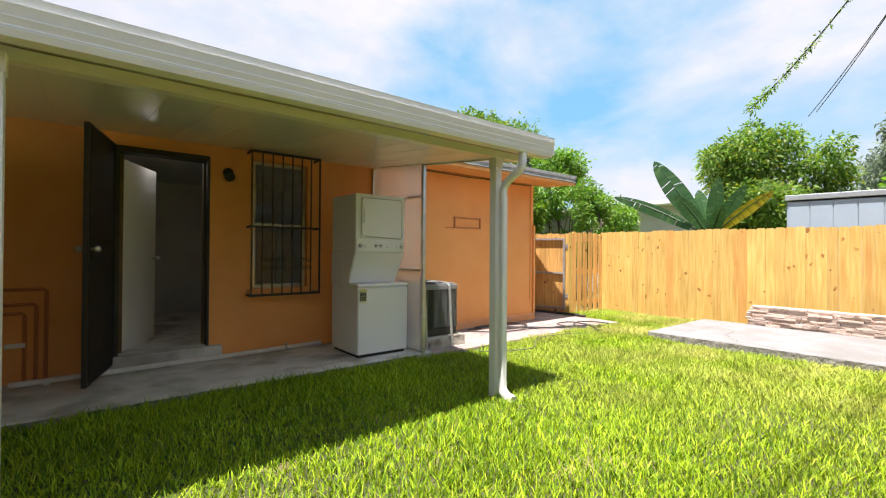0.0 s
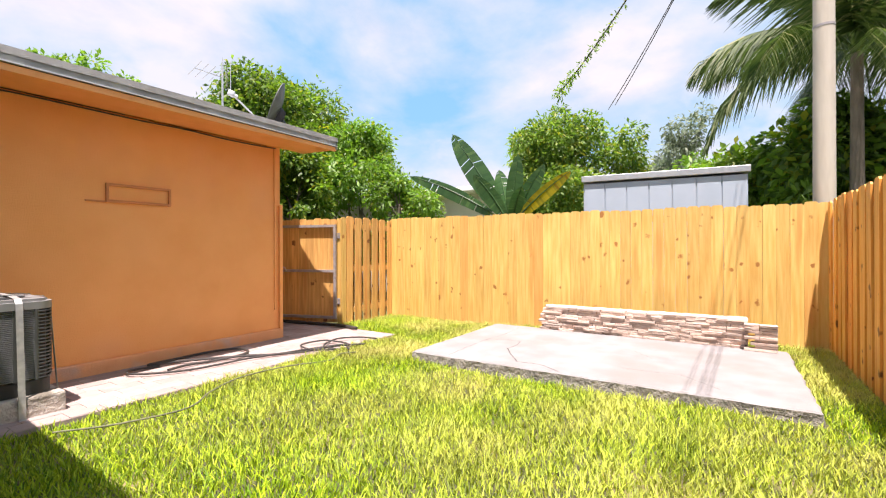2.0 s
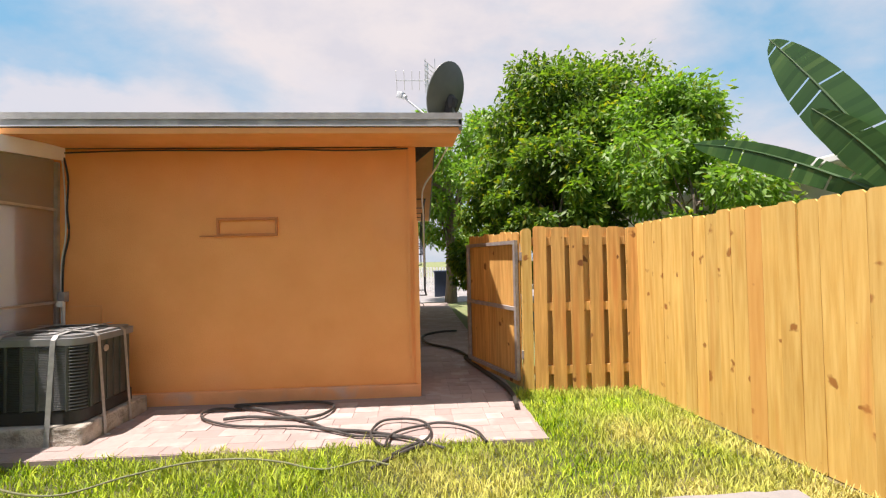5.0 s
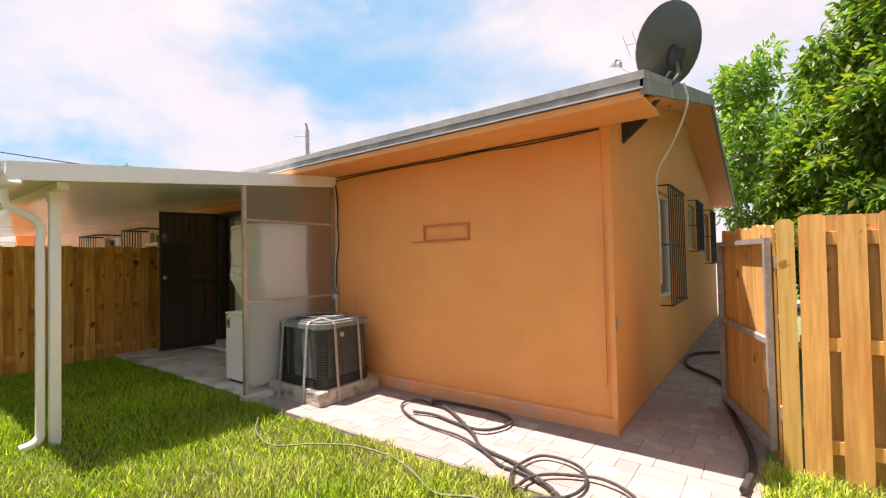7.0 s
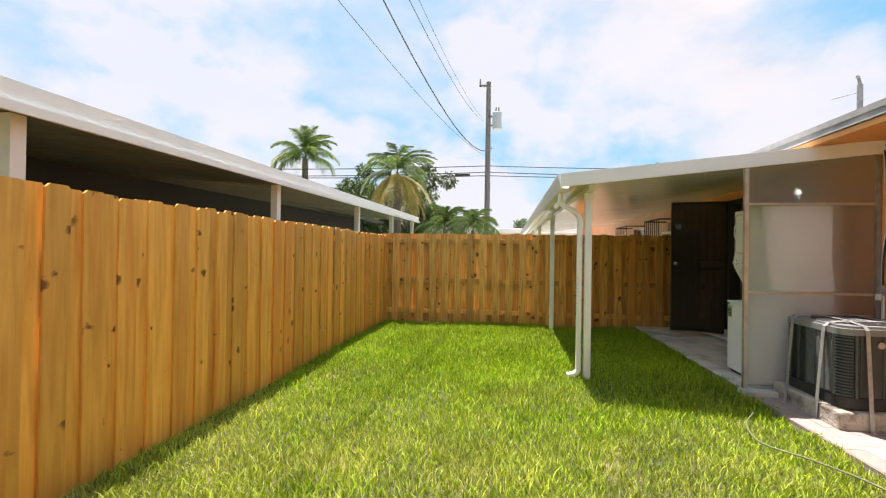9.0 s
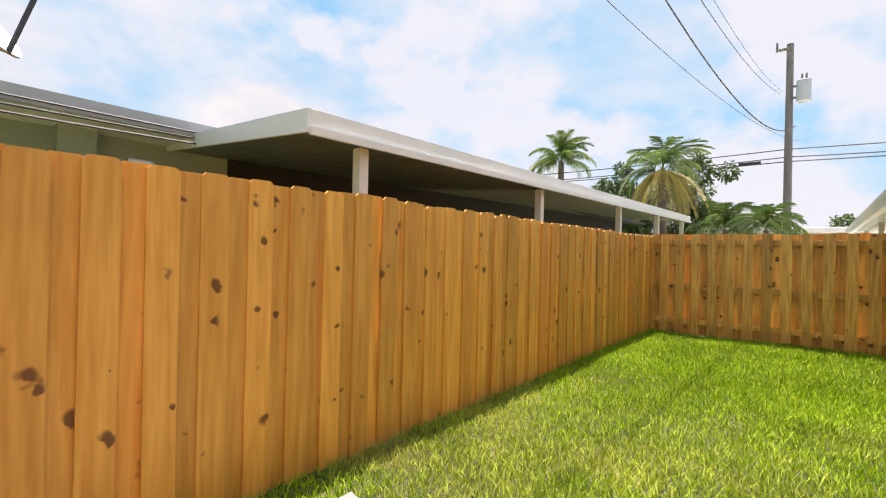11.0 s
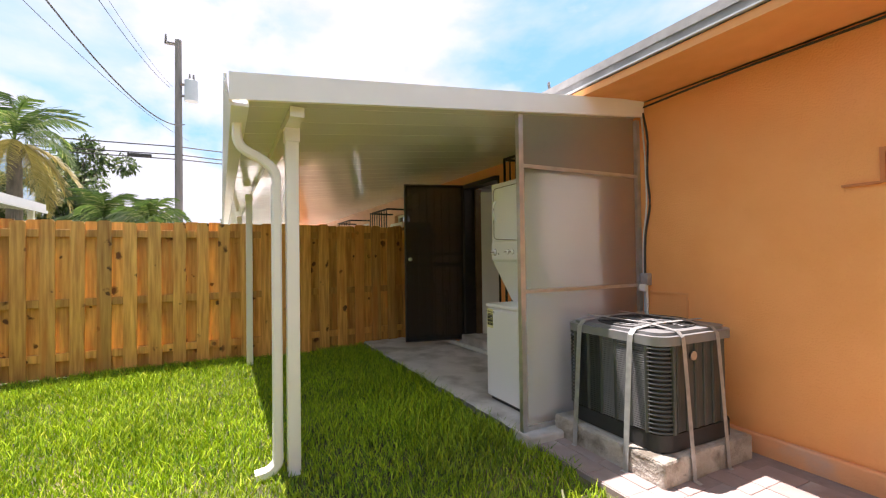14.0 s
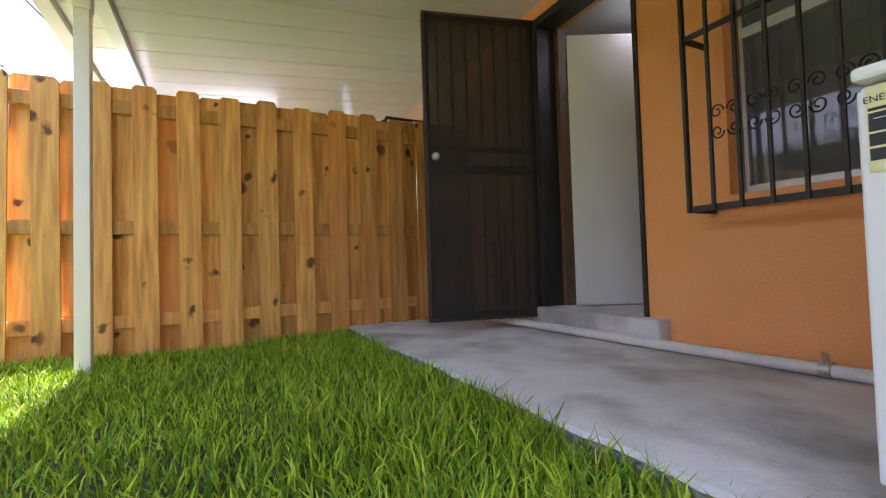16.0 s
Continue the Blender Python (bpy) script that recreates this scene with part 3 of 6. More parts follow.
# ---- house ----
DOOR = (-0.38, 0.46, 0.2, 2.35)
WIN = (0.95, 1.63, 0.84, 2.42)
WY = 5.48
house = thing("house", "single-storey orange stucco house with low gabled grey roof", "house")
wall = panel_wall("x", (WY, WY + 0.2), -1.6, 6.2, -0.1, 2.62, [DOOR, WIN])
part("wall_north", wall, M_STUCCO, house, "orange stucco wall")
part("wall_north", panel_wall("x", (WY, WY + 0.2), -13.0, -1.6, -0.1, 2.62, [(-3.4, -2.6, 1.0, 2.2), (-6.2, -5.2, 1.0, 2.2)]), M_PEACH, house, "peach stucco wall of the adjoining unit")
SIDE_W = [(7.45, 8.5, 0.95, 2.3), (9.9, 10.7, 1.6, 2.35), (12.0, 12.9, 1.35, 2.35)]
part("wall_east", panel_wall("y", (6.0, 6.2), WY + 0.2, 14.0, -0.1, 2.62, SIDE_W), M_STUCCO, house, "orange stucco side wall")
bm = bmesh.new()
prism(bm, [(WY, 2.62), (14.0, 2.62), (14.0, 2.77), (9.55, 3.8), (9.45, 3.8), (WY, 2.77)], "x", 6.0, 6.2)
part("gable", bm, M_STUCCO, house, "orange stucco gable")
part("plinth", boxes((2.72, 6.21, 5.43, 5.48, -0.1, 0.14, 0.012)), M_PLINTH, house, "low orange plinth at the foot of the wall")
part("corner_trim", boxes((6.1, 6.125, 5.462, 5.48, 0.4, 2.6), (6.17, 6.215, 5.44, 5.48, -0.02, 1.84)), M_TRIM_O, house, "orange corner boards")
part("wall_far", boxes((-13.2, -13.0, 5.0, 14.0, -0.1, 2.62), (-13.0, 6.2, 14.0, 14.2, -0.1, 2.62)), M_STUCCO, house)
# roof: two slopes, fascias, boxed soffit
RZ = lambda y: 2.745 + 0.25 * (min(y, 19.0 - y) - 4.82)
bm = bmesh.new()
for a, b in ((4.79, 9.5), (9.5, 14.21)):
    prism(bm, [(a, RZ(a) - 0.03), (b, RZ(b) - 0.03), (b, RZ(b) + 0.03), (a, RZ(a) + 0.03)], "x", -13.4, 6.63)
part("roof", bm, M_SHINGLE, house, "low grey felt roof")
bm = bmesh.new()
box(bm, -13.4, 6.62, 4.8, 4.83, 2.655, 2.745)
part("fascia", bm, M_FASCIA, house, "weathered grey metal drip edge along the eave")
part("drip_lip", boxes((-13.4, 6.62, 4.785, 4.808, 2.644, 2.654)), M_CAN, house, "thin pale lip of the drip edge")
bm = bmesh.new()
box(bm, -13.4, 6.615, 4.81, 4.845, 2.585, 2.637)
part("eave_board", bm, M_TRIM_O, house, "orange eave board")
bm = bmesh.new()
for a, b in ((4.8, 9.5), (9.5, 14.2)):
    prism(bm, [(a, RZ(a) - 0.13), (b, RZ(b) - 0.13), (b, RZ(b) - 0.032), (a, RZ(a) - 0.032)], "x", 6.6, 6.63)
part("rake_board", bm, M_FASCIA, house, "grey weathered rake board with white streaks")
bm = bmesh.new()
prism(bm, [(4.846, 2.6), (WY, 2.63), (WY, 2.655), (4.846, 2.62)], "x", -13.4, 6.6)
for a, b in ((WY, 9.5), (9.5, 14.2)):
    prism(bm, [(a, RZ(a) - 0.12), (b, RZ(b) - 0.12), (b, RZ(b) - 0.1), (a, RZ(a) - 0.1)], "x", 6.2, 6.6)
part("soffit", bm, M_TRIM_O, house, "orange painted soffit")

# room behind the door
room = thing("wall_room", "white painted room behind the open back door", "wall", kind="structure")
part("wall", boxes((-1.3, -1.2, 5.68, 9.0, 0, 2.6), (2.4, 2.5, 5.68, 9.0, 0, 2.6), (-1.3, 2.5, 9.0, 9.1, 0, 2.6)), M_ROOM, room)
tagged(part("floor_room", boxes((-1.3, 2.5, 5.68, 9.0, 0.14, 0.2)), M_CONC, None, "grey floor of the room inside"), "", "floor", kind="structure")
tagged(part("ceiling", boxes((-1.3, 2.5, 5.68, 9.0, 2.5, 2.6)), M_ROOM, None, "white ceiling inside the room"), "", "ceiling", kind="structure")
tagged(part("floor_interior", boxes((-12.9, 5.95, 5.7, 13.9, -0.1, 0.1)), M_CONC, None, "dark floor of the rooms inside"), "", "floor", kind="structure")

# door frame, step, open inner door
door = thing("door_1", "open white inner door in a dark frame at the patio", "door", kind="structure")
part("door_frame", boxes((-0.42, -0.37, 5.43, 5.6, 0.2, 2.38), (0.446, 0.47, 5.462, 5.6, 0.2, 2.38), (-0.37, 0.446, 5.43, 5.6, 2.32, 2.38)), M_BLACK, door, "dark metal frame")
part("door_jamb", boxes((-0.372, -0.33, 5.6, 5.7, 0.2, 2.32), (0.43, 0.452, 5.6, 5.7, 0.2, 2.32)), M_JAMB, door)
leaf = boxes((0, 0.8, -0.02, 0.02, 0.01, 2.08), bevel=0.003)
box(leaf, 0.02, 0.78, -0.024, -0.02, 0.05, 0.16)
for k in range(9):
    cyl(leaf, (0.06 + k * 0.085, -0.03, 0.145), (0.06 + k * 0.085, -0.024, 0.145), 0.006, seg=6)
lo = part("door_leaf", leaf, M_WHITE, door, "white panel door with kick plate")
lo.matrix_basis = pose(-0.34, 5.69, 0.2, 0, 0, 63)
kb = bmesh.new()
cyl(kb, (0.73, -0.02, 1.0), (0.73, -0.07, 1.0), 0.012)
bmesh.ops.create_uvsphere(kb, u_segments=12, v_segments=8, radius=0.03, matrix=Matrix.Translation((0.73, -0.08, 1.0)))
ko = part("door_knob", kb, M_ALU, lo, smooth=True)
tagged(part("door_step", boxes((-0.5, 0.6, 5.38, 5.68, 0.06, 0.215), bevel=0.015), M_CONC, None, "worn concrete step below the back door"), "", "step", kind="structure")

# security gate, open at a right angle
sg = thing("security_gate", "open black iron security gate with dark mesh by the back door", "gate", at=(-0.42, 5.44, 0.0), turn=-104.5)
GW, G0, G1 = 0.87, 0.14, 2.38
part("gate_frame", boxes((0, 0.045, -0.02, 0.02, G0, G1), (GW - 0.045, GW, -0.02, 0.02, G0, G1), (0.045, GW - 0.045, -0.02, 0.02, G1 - 0.045, G1), (0.045, GW - 0.045, -0.02, 0.02, G0, G0 + 0.06), (0.045, GW - 0.045, -0.02, 0.02, 1.2, 1.26), (0.045, GW - 0.045, -0.02, 0.02, 1.36, 1.4)), M_BLACK, sg)
for k in range(1, 8):
    x = k * GW / 8
    part("bar", boxes((x - 0.007, x + 0.007, -0.007, 0.007, G0 + 0.05, G1 - 0.04)), M_BLACK, sg)
mesh_bm = boxes((0.02, GW - 0.02, 0.021, 0.022, G0 + 0.02, G1 - 0.02))
part("mesh_screen", mesh_bm, M_SCREEN, sg, "fine dark insect mesh")
for cx in (GW * 0.25, GW * 0.75):
    for cz in (1.75, 2.05):
        for s in (-1, 1):
            pts = [(cx + s * (0.02 + 0.035 * math.sin(a) * (1 - a / 8)), -0.014, cz + 0.045 * math.cos(a) * (1 - a / 8)) for a in [i * 0.55 for i in range(11)]]
            sc = tube(bmesh.new(), pts, 0.005, 5)
            part("scroll", sc, M_BLACK, sg, "wrought iron scroll")
for s in (-1, 1):
    kb = bmesh.new()
    cyl(kb, (GW - 0.07, s * 0.02, 1.31), (GW - 0.07, s * 0.055, 1.31), 0.012)
    bmesh.ops.create_uvsphere(kb, u_segments=14, v_segments=10, radius=0.028, matrix=Matrix.Translation((GW - 0.07, s * 0.065, 1.31)))
    part("knob", kb, M_ALU, sg, "shiny steel knob", smooth=True)

# patio window with its iron grille
win = thing("window_1", "dark sliding window with white frame behind black iron bars", "window", kind="structure")
x0, x1, z0, z1 = WIN
part("window_frame", boxes((x0, x0 + 0.022, 5.56, 5.62, z0, z1), (x0 + 0.026, x0 + 0.045, 5.565, 5.6, z0, z1), (x1 - 0.045, x1, 5.56, 5.62, z0, z1), (x0 + 0.045, x1 - 0.045, 5.56, 5.62, z1 - 0.045, z1), (x0 + 0.045, x1 - 0.045, 5.56, 5.62, z0, z0 + 0.045), (x0 + 0.045, x1 - 0.045, 5.555, 5.61, 1.6, 1.65)), M_ALU, win, "aluminium frame")
part("window_sill", boxes((x0 - 0.06, x1 + 0.06, 5.42, 5.56, z0 - 0.05, z0 - 0.003)), M_TRIM_O, win)
for a, b in ((z0 + 0.045, 1.6), (1.65, z1 - 0.045)):
    part("pane", boxes((x0 + 0.045, x1 - 0.045, 5.582, 5.588, a, b)), M_GLASS, win)
gr = thing("window_grille", "black iron burglar bars standing proud of the window", "window grille")
GX0, GX1, GZ0, GZ1, GY = 0.87, 1.72, 0.76, 2.5, 5.28
fr = boxes((GX0, GX1, GY, GY + 0.012, GZ0, GZ0 + 0.03), (GX0, GX1, GY, GY + 0.012, GZ1 - 0.03, GZ1), (GX0, GX1, GY, GY + 0.012, 1.58, 1.605), (GX0, GX0 + 0.014, GY, GY + 0.012, GZ0 + 0.03, GZ1 - 0.03), (GX1 - 0.014, GX1, GY, GY + 0.012, GZ0 + 0.03, GZ1 - 0.03))
for x in (GX0, GX1 - 0.014):
    for z in (GZ0, 1.58, GZ1 - 0.03):
        part("grille_bracket", boxes((x, x + 0.014, GY + 0.012, 5.479, z, z + 0.025)), M_BLACK, gr)
part("grille_frame", fr, M_BLACK, gr)
for k in range(8):
    x = GX0 + 0.007 + k * (GX1 - GX0 - 0.014) / 7
    part("bar", boxes((x - 0.007, x + 0.007, GY - 0.014, GY, GZ0, GZ1)), M_BLACK, gr)
for k in range(4):
    cx = GX0 + 0.2 + k * 0.15
    for s in (-1, 1):
        for u in (-1, 1):
            pts = [(cx + s * (0.036 - 0.03 * (1 - a / 11) * math.cos(a)), GY - 0.016, 1.15 + u * (0.045 + 0.034 * (1 - a / 11) * math.sin(a))) for a in [i * 0.5 for i in range(17)]]
            part("scroll", tube(bmesh.new(), pts, 0.004, 5), M_BLACK, gr, "wrought iron scroll")

pl = thing("wall_pipes", "orange painted water pipes on the wall behind the security gate", "pipe")
for x, z in ((-0.92, 0.93), (-0.99, 0.79), (-1.07, 0.71)):
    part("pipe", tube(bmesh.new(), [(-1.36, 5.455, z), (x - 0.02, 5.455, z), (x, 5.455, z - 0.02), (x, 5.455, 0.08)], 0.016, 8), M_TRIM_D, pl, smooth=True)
part("tap", boxes((-1.2, -1.06, 5.4, 5.42, 0.4, 0.44), (-1.14, -1.12, 5.42, 5.478, 0.41, 0.43), bevel=0.004), M_PVC, pl, "white hose tap")

# wall lamp between door and window
wlp = thing("wall_lamp", "small dark outdoor wall lamp beside the door", "lamp")
bm = bmesh.new()
cyl(bm, (0.66, 5.479, 2.22), (0.66, 5.45, 2.22), 0.055, seg=16)
part("backplate", bm, M_BLACK, wlp, smooth=True)
bm = bmesh.new()
cyl(bm, (0.66, 5.45, 2.2), (0.66, 5.39, 2.16), 0.045, 0.06, seg=16)
part("shade", bm, M_BLACK, wlp, smooth=True)

# ceiling light inside
cl = thing("ceiling_light", "small round bright ceiling light inside the room", "lamp")
bm = bmesh.new()
cyl(bm, (0.05, 6.2, 2.499), (0.05, 6.2, 2.47), 0.1, seg=20)
part("lamp_base", bm, M_WHITE, cl, smooth=True)
bm = bmesh.new()
cyl(bm, (0.05, 6.2, 2.47), (0.05, 6.2, 2.44), 0.085, 0.06, seg=20)
part("diffuser", bm, glow("lamp_glow", (1, 0.97, 0.9), 6.0), cl, smooth=True)

# raised box trim and pipe stubs on the orange wall
nt = thing("wall_recess_trim", "orange painted rectangular raised trim on the stucco wall", "wall trim")
# Trim darkened in colour so that its shaded outline shows.
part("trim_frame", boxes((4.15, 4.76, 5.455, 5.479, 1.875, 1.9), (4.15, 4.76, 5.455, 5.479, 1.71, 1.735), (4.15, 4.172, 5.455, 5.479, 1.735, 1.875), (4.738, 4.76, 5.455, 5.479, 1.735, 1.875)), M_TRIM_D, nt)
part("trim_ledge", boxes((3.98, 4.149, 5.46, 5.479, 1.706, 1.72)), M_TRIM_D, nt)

# ---- patio roof ----
pat = thing("patio_roof", "white aluminium patio roof with glossy ribbed underside", "patio cover")
PX0, PX1 = -10.0, 2.66
PZ = lambda y: 2.2 + 0.1 * (y - 2.3)
bm = corrugated(PX0, PX1 - 0.03, 0.305, 0.008, 0.003, lambda x: (2.41, PZ(2.41)), lambda x: (5.478, PZ(5.478)), 0.05)
part("roof_pan", bm, M_PAN, pat, "glossy off-white pans with narrow grooves")
bm = bmesh.new()
prism(bm, [(2.41, PZ(2.41) + 0.052), (5.478, PZ(5.478) + 0.052), (5.478, PZ(5.478) + 0.075), (2.41, PZ(2.41) + 0.075)], "x", PX0, PX1 - 0.03)
part("roof_top", bm, M_WHITE, pat)
bm = bmesh.new()
prism(bm, [(2.31, PZ(2.31) - 0.015), (5.478, PZ(5.478) - 0.015), (5.478, PZ(5.478) + 0.125), (2.31, PZ(2.31) + 0.13)], "x", PX1 - 0.028, PX1)
part("end_fascia", bm, M_WHITE, pat, "white metal end fascia")
bm = bmesh.new()
prof = [(y + 0.1, z + 0.004) for y, z in ((2.3, 2.16), (2.22, 2.16), (2.205, 2.19), (2.215, 2.195), (2.195, 2.235), (2.205, 2.24), (2.185, 2.285), (2.195, 2.29), (2.185, 2.325), (2.2, 2.325), (2.21, 2.2), (2.235, 2.175), (2.3, 2.175))]
prism(bm, prof, "x", PX0, PX1 - 0.028)
box(bm, PX0, PX1 - 0.028, 2.4, 2.409, 2.164, 2.329)
part("gutter", bm, M_WHITE, pat, "white stepped gutter")
part("beam", boxes((PX0, PX1 - 0.1, 2.63, 2.71, 2.165, 2.225)), M_PAN, pat, "white front beam")
for px in (2.28, -0.96, -4.3, -7.6):
    po = thing("patio_post", "square white metal patio post standing in the grass", "post", "patio posts", at=(px, 2.675 if px > 0 else 2.59, 0))
    part("shaft", boxes((-0.038, 0.038, -0.038, 0.038, -0.03, 2.17), bevel=0.004), M_WHITE, po)
    part("bracket", boxes((-0.045, 0.045, -0.045, 0.045, 2.08, 2.172), bevel=0.004), M_WHITE, po)
ds = thing("downspout", "white downspout with elbows from gutter to grass beside the post", "downspout")
bm = bmesh.new()


def flatpipe(bm, pts, w, d):
    pts = [Vector(p) for p in pts]
    rings = []
    for i, p in enumerate(pts):
        t = (pts[min(i + 1, len(pts) - 1)] - pts[max(i - 1, 0)]).normalized()
        a = Vector((1, 0, 0))
        b = t.cross(a).normalized()
        rings.append([bm.verts.new(p + a * sx * w / 2 + b * sy * d / 2) for sx, sy in ((-1, -.6), (-.7, -1), (.7, -1), (1, -.6), (1, .6), (.7, 1), (-.7, 1), (-1, .6))])
    for u, v in zip(rings, rings[1:]):
        for k in range(8):
            bm.faces.new((u[k], u[(k + 1) % 8], v[(k + 1) % 8], v[k]))
    bm.faces.new(rings[0][::-1])
    bm.faces.new(rings[-1])


flatpipe(bm, curvy([(2.28, 2.36, 2.168), (2.28, 2.36, 2.08), (2.28, 2.395, 2.015), (2.28, 2.51, 1.95), (2.28, 2.575, 1.88), (2.28, 2.585, 1.77)], 6), 0.062, 0.055)
part("elbow", bm, M_WHITE, ds, smooth=True)
bm = bmesh.new()
flatpipe(bm, [(2.28, 2.58, 1.8), (2.28, 2.58, 1.0), (2.28, 2.58, 0.1)], 0.066, 0.058)
part("pipe", bm, M_WHITE, ds)
bm = bmesh.new()
flatpipe(bm, curvy([(2.28, 2.58, 0.14), (2.28, 2.575, 0.08), (2.28, 2.53, 0.035), (2.28, 2.45, 0.02)], 5), 0.07, 0.06)
part("foot", bm, M_WHITE, ds, smooth=True)

# ---- end screen of frosted sheet ----
sp = thing("privacy_screen", "frosted plastic screen in an aluminium frame at the patio end", "screen", at=(2.6, 0, 0))
part("frame_post", boxes((-0.02, 0.02, 4.2, 4.24, 0.04, 2.37), (-0.015, 0.015, 5.43, 5.47, 0.04, 2.48)), M_ALU, sp)
for z in (0.085, 1.0775, 2.0):
    part("rail", boxes((-0.012, 0.012, 4.24, 5.43, z - 0.012, z + 0.012)), M_ALU, sp)
bm = bmesh.new()
prism(bm, [(4.24, 0.1), (5.43, 0.1), (5.43, 2.5), (4.24, 2.38)], "x", -0.0185, -0.0145)
part("sheet", bm, M_FROST, sp, "frosted sheet").visible_shadow = False
tagged(part("curb", boxes((2.5, 2.72, 4.19, 4.55, -0.02, 0.07), bevel=0.015), M_CONC, None, "small concrete curb under the screen post"), "", "curb", kind="structure")


# ---- washer and dryer ----
def laundry():
    r = thing("laundry_centre", "white stacked washer and dryer standing on the patio slab", "washing machine", at=(1.81, 4.41, 0.0))
    w, d = 0.69, 0.70
    part("washer_cabinet", boxes((0, w, 0.02, d, 0.1, 0.885), bevel=0.012), M_APPL, r)
    part("front_panel", boxes((0.004, w - 0.004, 0, 0.019, 0.105, 0.87), bevel=0.006), M_APPL, r)
    part("washer_lid", boxes((-0.003, w + 0.003, -0.006, 0.4, 0.888, 0.918), bevel=0.01), M_APPL, r)
    part("base", boxes((0.03, w - 0.03, 0.03, d - 0.03, 0.066, 0.1)), M_ACD, r)
    bm = bmesh.new()
    a = [(0.0, 0.27), (w, 0.27), (w, 0.4), (0.0, 0.4)]
    lo = [bm.verts.new((x if y > 0.3 else 0.02 + (x / w) * (w - 0.04), y, 0.919)) for x, y in a]
    hi = [bm.verts.new((x, y if y > 0.3 else 0.075, 1.291)) for x, y in a]
    part("rear_column", boxes((0.003, w - 0.003, 0.402, d + 0.02, 0.887, 1.29), bevel=0.006), M_APPL, r)
    bm.faces.new(lo)
    bm.faces.new(hi)
    for i in range(4):
        j = (i + 1) % 4
        bm.faces.new((lo[i], lo[j], hi[j], hi[i]))
    bmesh.ops.bevel(bm, geom=list(bm.edges), offset=0.01, segments=2, affect="EDGES")
    part("neck", bm, M_APPL, r, "white sloping neck between the two machines")
    part("dryer_cabinet", boxes((0, w, 0.07, d, 1.292, 1.99), bevel=0.014), M_APPL, r)
    dr = part("dryer_door", boxes((0.06, w - 0.05, 0.052, 0.069, 1.47, 1.94), bevel=0.008), M_APPL, r)
    bm = bmesh.new()
    rim = []
    for cx, cz, a0 in ((w - 0.1, 1.9, 0), (0.11, 1.9, 90), (0.11, 1.53, 180), (w - 0.1, 1.5, 270)):
        for k in range(5):
            a = radians(a0 + k * 22.5)
            rim.append((cx + 0.04 * math.cos(a), 0.05, cz + 0.04 * math.sin(a)))
    tube(bm, rim + [rim[0]], 0.0035, 5)
    part("seam", bm, M_GALV, dr)
    bm = bmesh.new()
    tube(bm, curvy([(0.1, 0.05, 1.65), (0.097, 0.03, 1.69), (0.093, 0.03, 1.79), (0.1, 0.05, 1.83)], 4), 0.009, 8)
    part("handle", bm, M_APPL, dr, smooth=True)
    part("control_panel", boxes((0.012, w - 0.012, 0.06, 0.0695, 1.31, 1.455), bevel=0.003), M_APPL, r)
    for x, rr in ((0.065, 0.026), (0.27, 0.018), (0.335, 0.018), (w - 0.055, 0.026)):
        bm = bmesh.new()
        cyl(bm, (x, 0.06, 1.375), (x, 0.035, 1.375), rr, rr * 0.85, seg=18)
        kn = part("knob", bm, M_APPL, r, smooth=True)
        bm = bmesh.new()
        box(bm, x - rr * 0.8, x + rr * 0.8, 0.024, 0.036, 1.371, 1.379, m=None)
        part("pointer", bm, M_GALV, kn)
        bm = bmesh.new()
        cyl(bm, (x, 0.06, 1.375), (x, 0.0575, 1.375), rr * 1.18, seg=20)
        part("dial_ring", bm, M_GALV, kn)
    for x in (0.125, 0.43, 0.56):
        part("button", cyl(bmesh.new(), (x, 0.06, 1.36), (x, 0.056, 1.36), 0.006, seg=8), M_ACD, r)
    return r


laundry()


def text_mesh(s, size, m):
    cu = bpy.data.curves.new("t", "FONT")
    cu.body, cu.size, cu.align_x, cu.align_y = s, size, "CENTER", "CENTER"
    cu.extrude = 0.0003
    tmp = new("t", cu)
    dg = bpy.context.evaluated_depsgraph_get()
    me = bpy.data.meshes.new_from_object(tmp.evaluated_get(dg))
    bpy.data.objects.remove(tmp)
    me.transform(m)
    me.materials.clear()
    return me


lb = thing("energy_label", "yellow and black energy label stuck on the washer front", "label", at=(1.875, 4.409, 0.797))
part("paper", boxes((-0.045, 0.045, -0.0012, 0, -0.09, 0.075)), M_YEL, lb)
for z0_, z1_ in ((0.028, 0.034), (-0.012, 0.024), (-0.04, -0.016), (-0.068, -0.045)):
    part("print", boxes((-0.043, 0.043, -0.0018, -0.0012, z0_, z1_)), M_INK, lb)
for s, size, z, m_, x in (("ENERGYGUIDE", 0.0185, 0.05, M_INK, 0.012), ("$2", 0.014, -0.001, M_LABELW, 0.02), ("188", 0.013, -0.057, M_LABELW, -0.01)):
    me = text_mesh(s, size, pose(x, -0.0022, z, 90, 0, 0))
    me.materials.append(m_)
    o = new("lettering", me)
    o.parent = lb
part("print", boxes((-0.035, 0.03, -0.0024, -0.0018, 0.012, 0.0135)), M_LABELW, lb)
for k in range(3):
    part("print", boxes((-0.036, 0.036 - 0.02 * (k % 2), -0.0015, -0.0012, -0.075 - k * 0.004, -0.0735 - k * 0.004)), M_LABELW, lb)


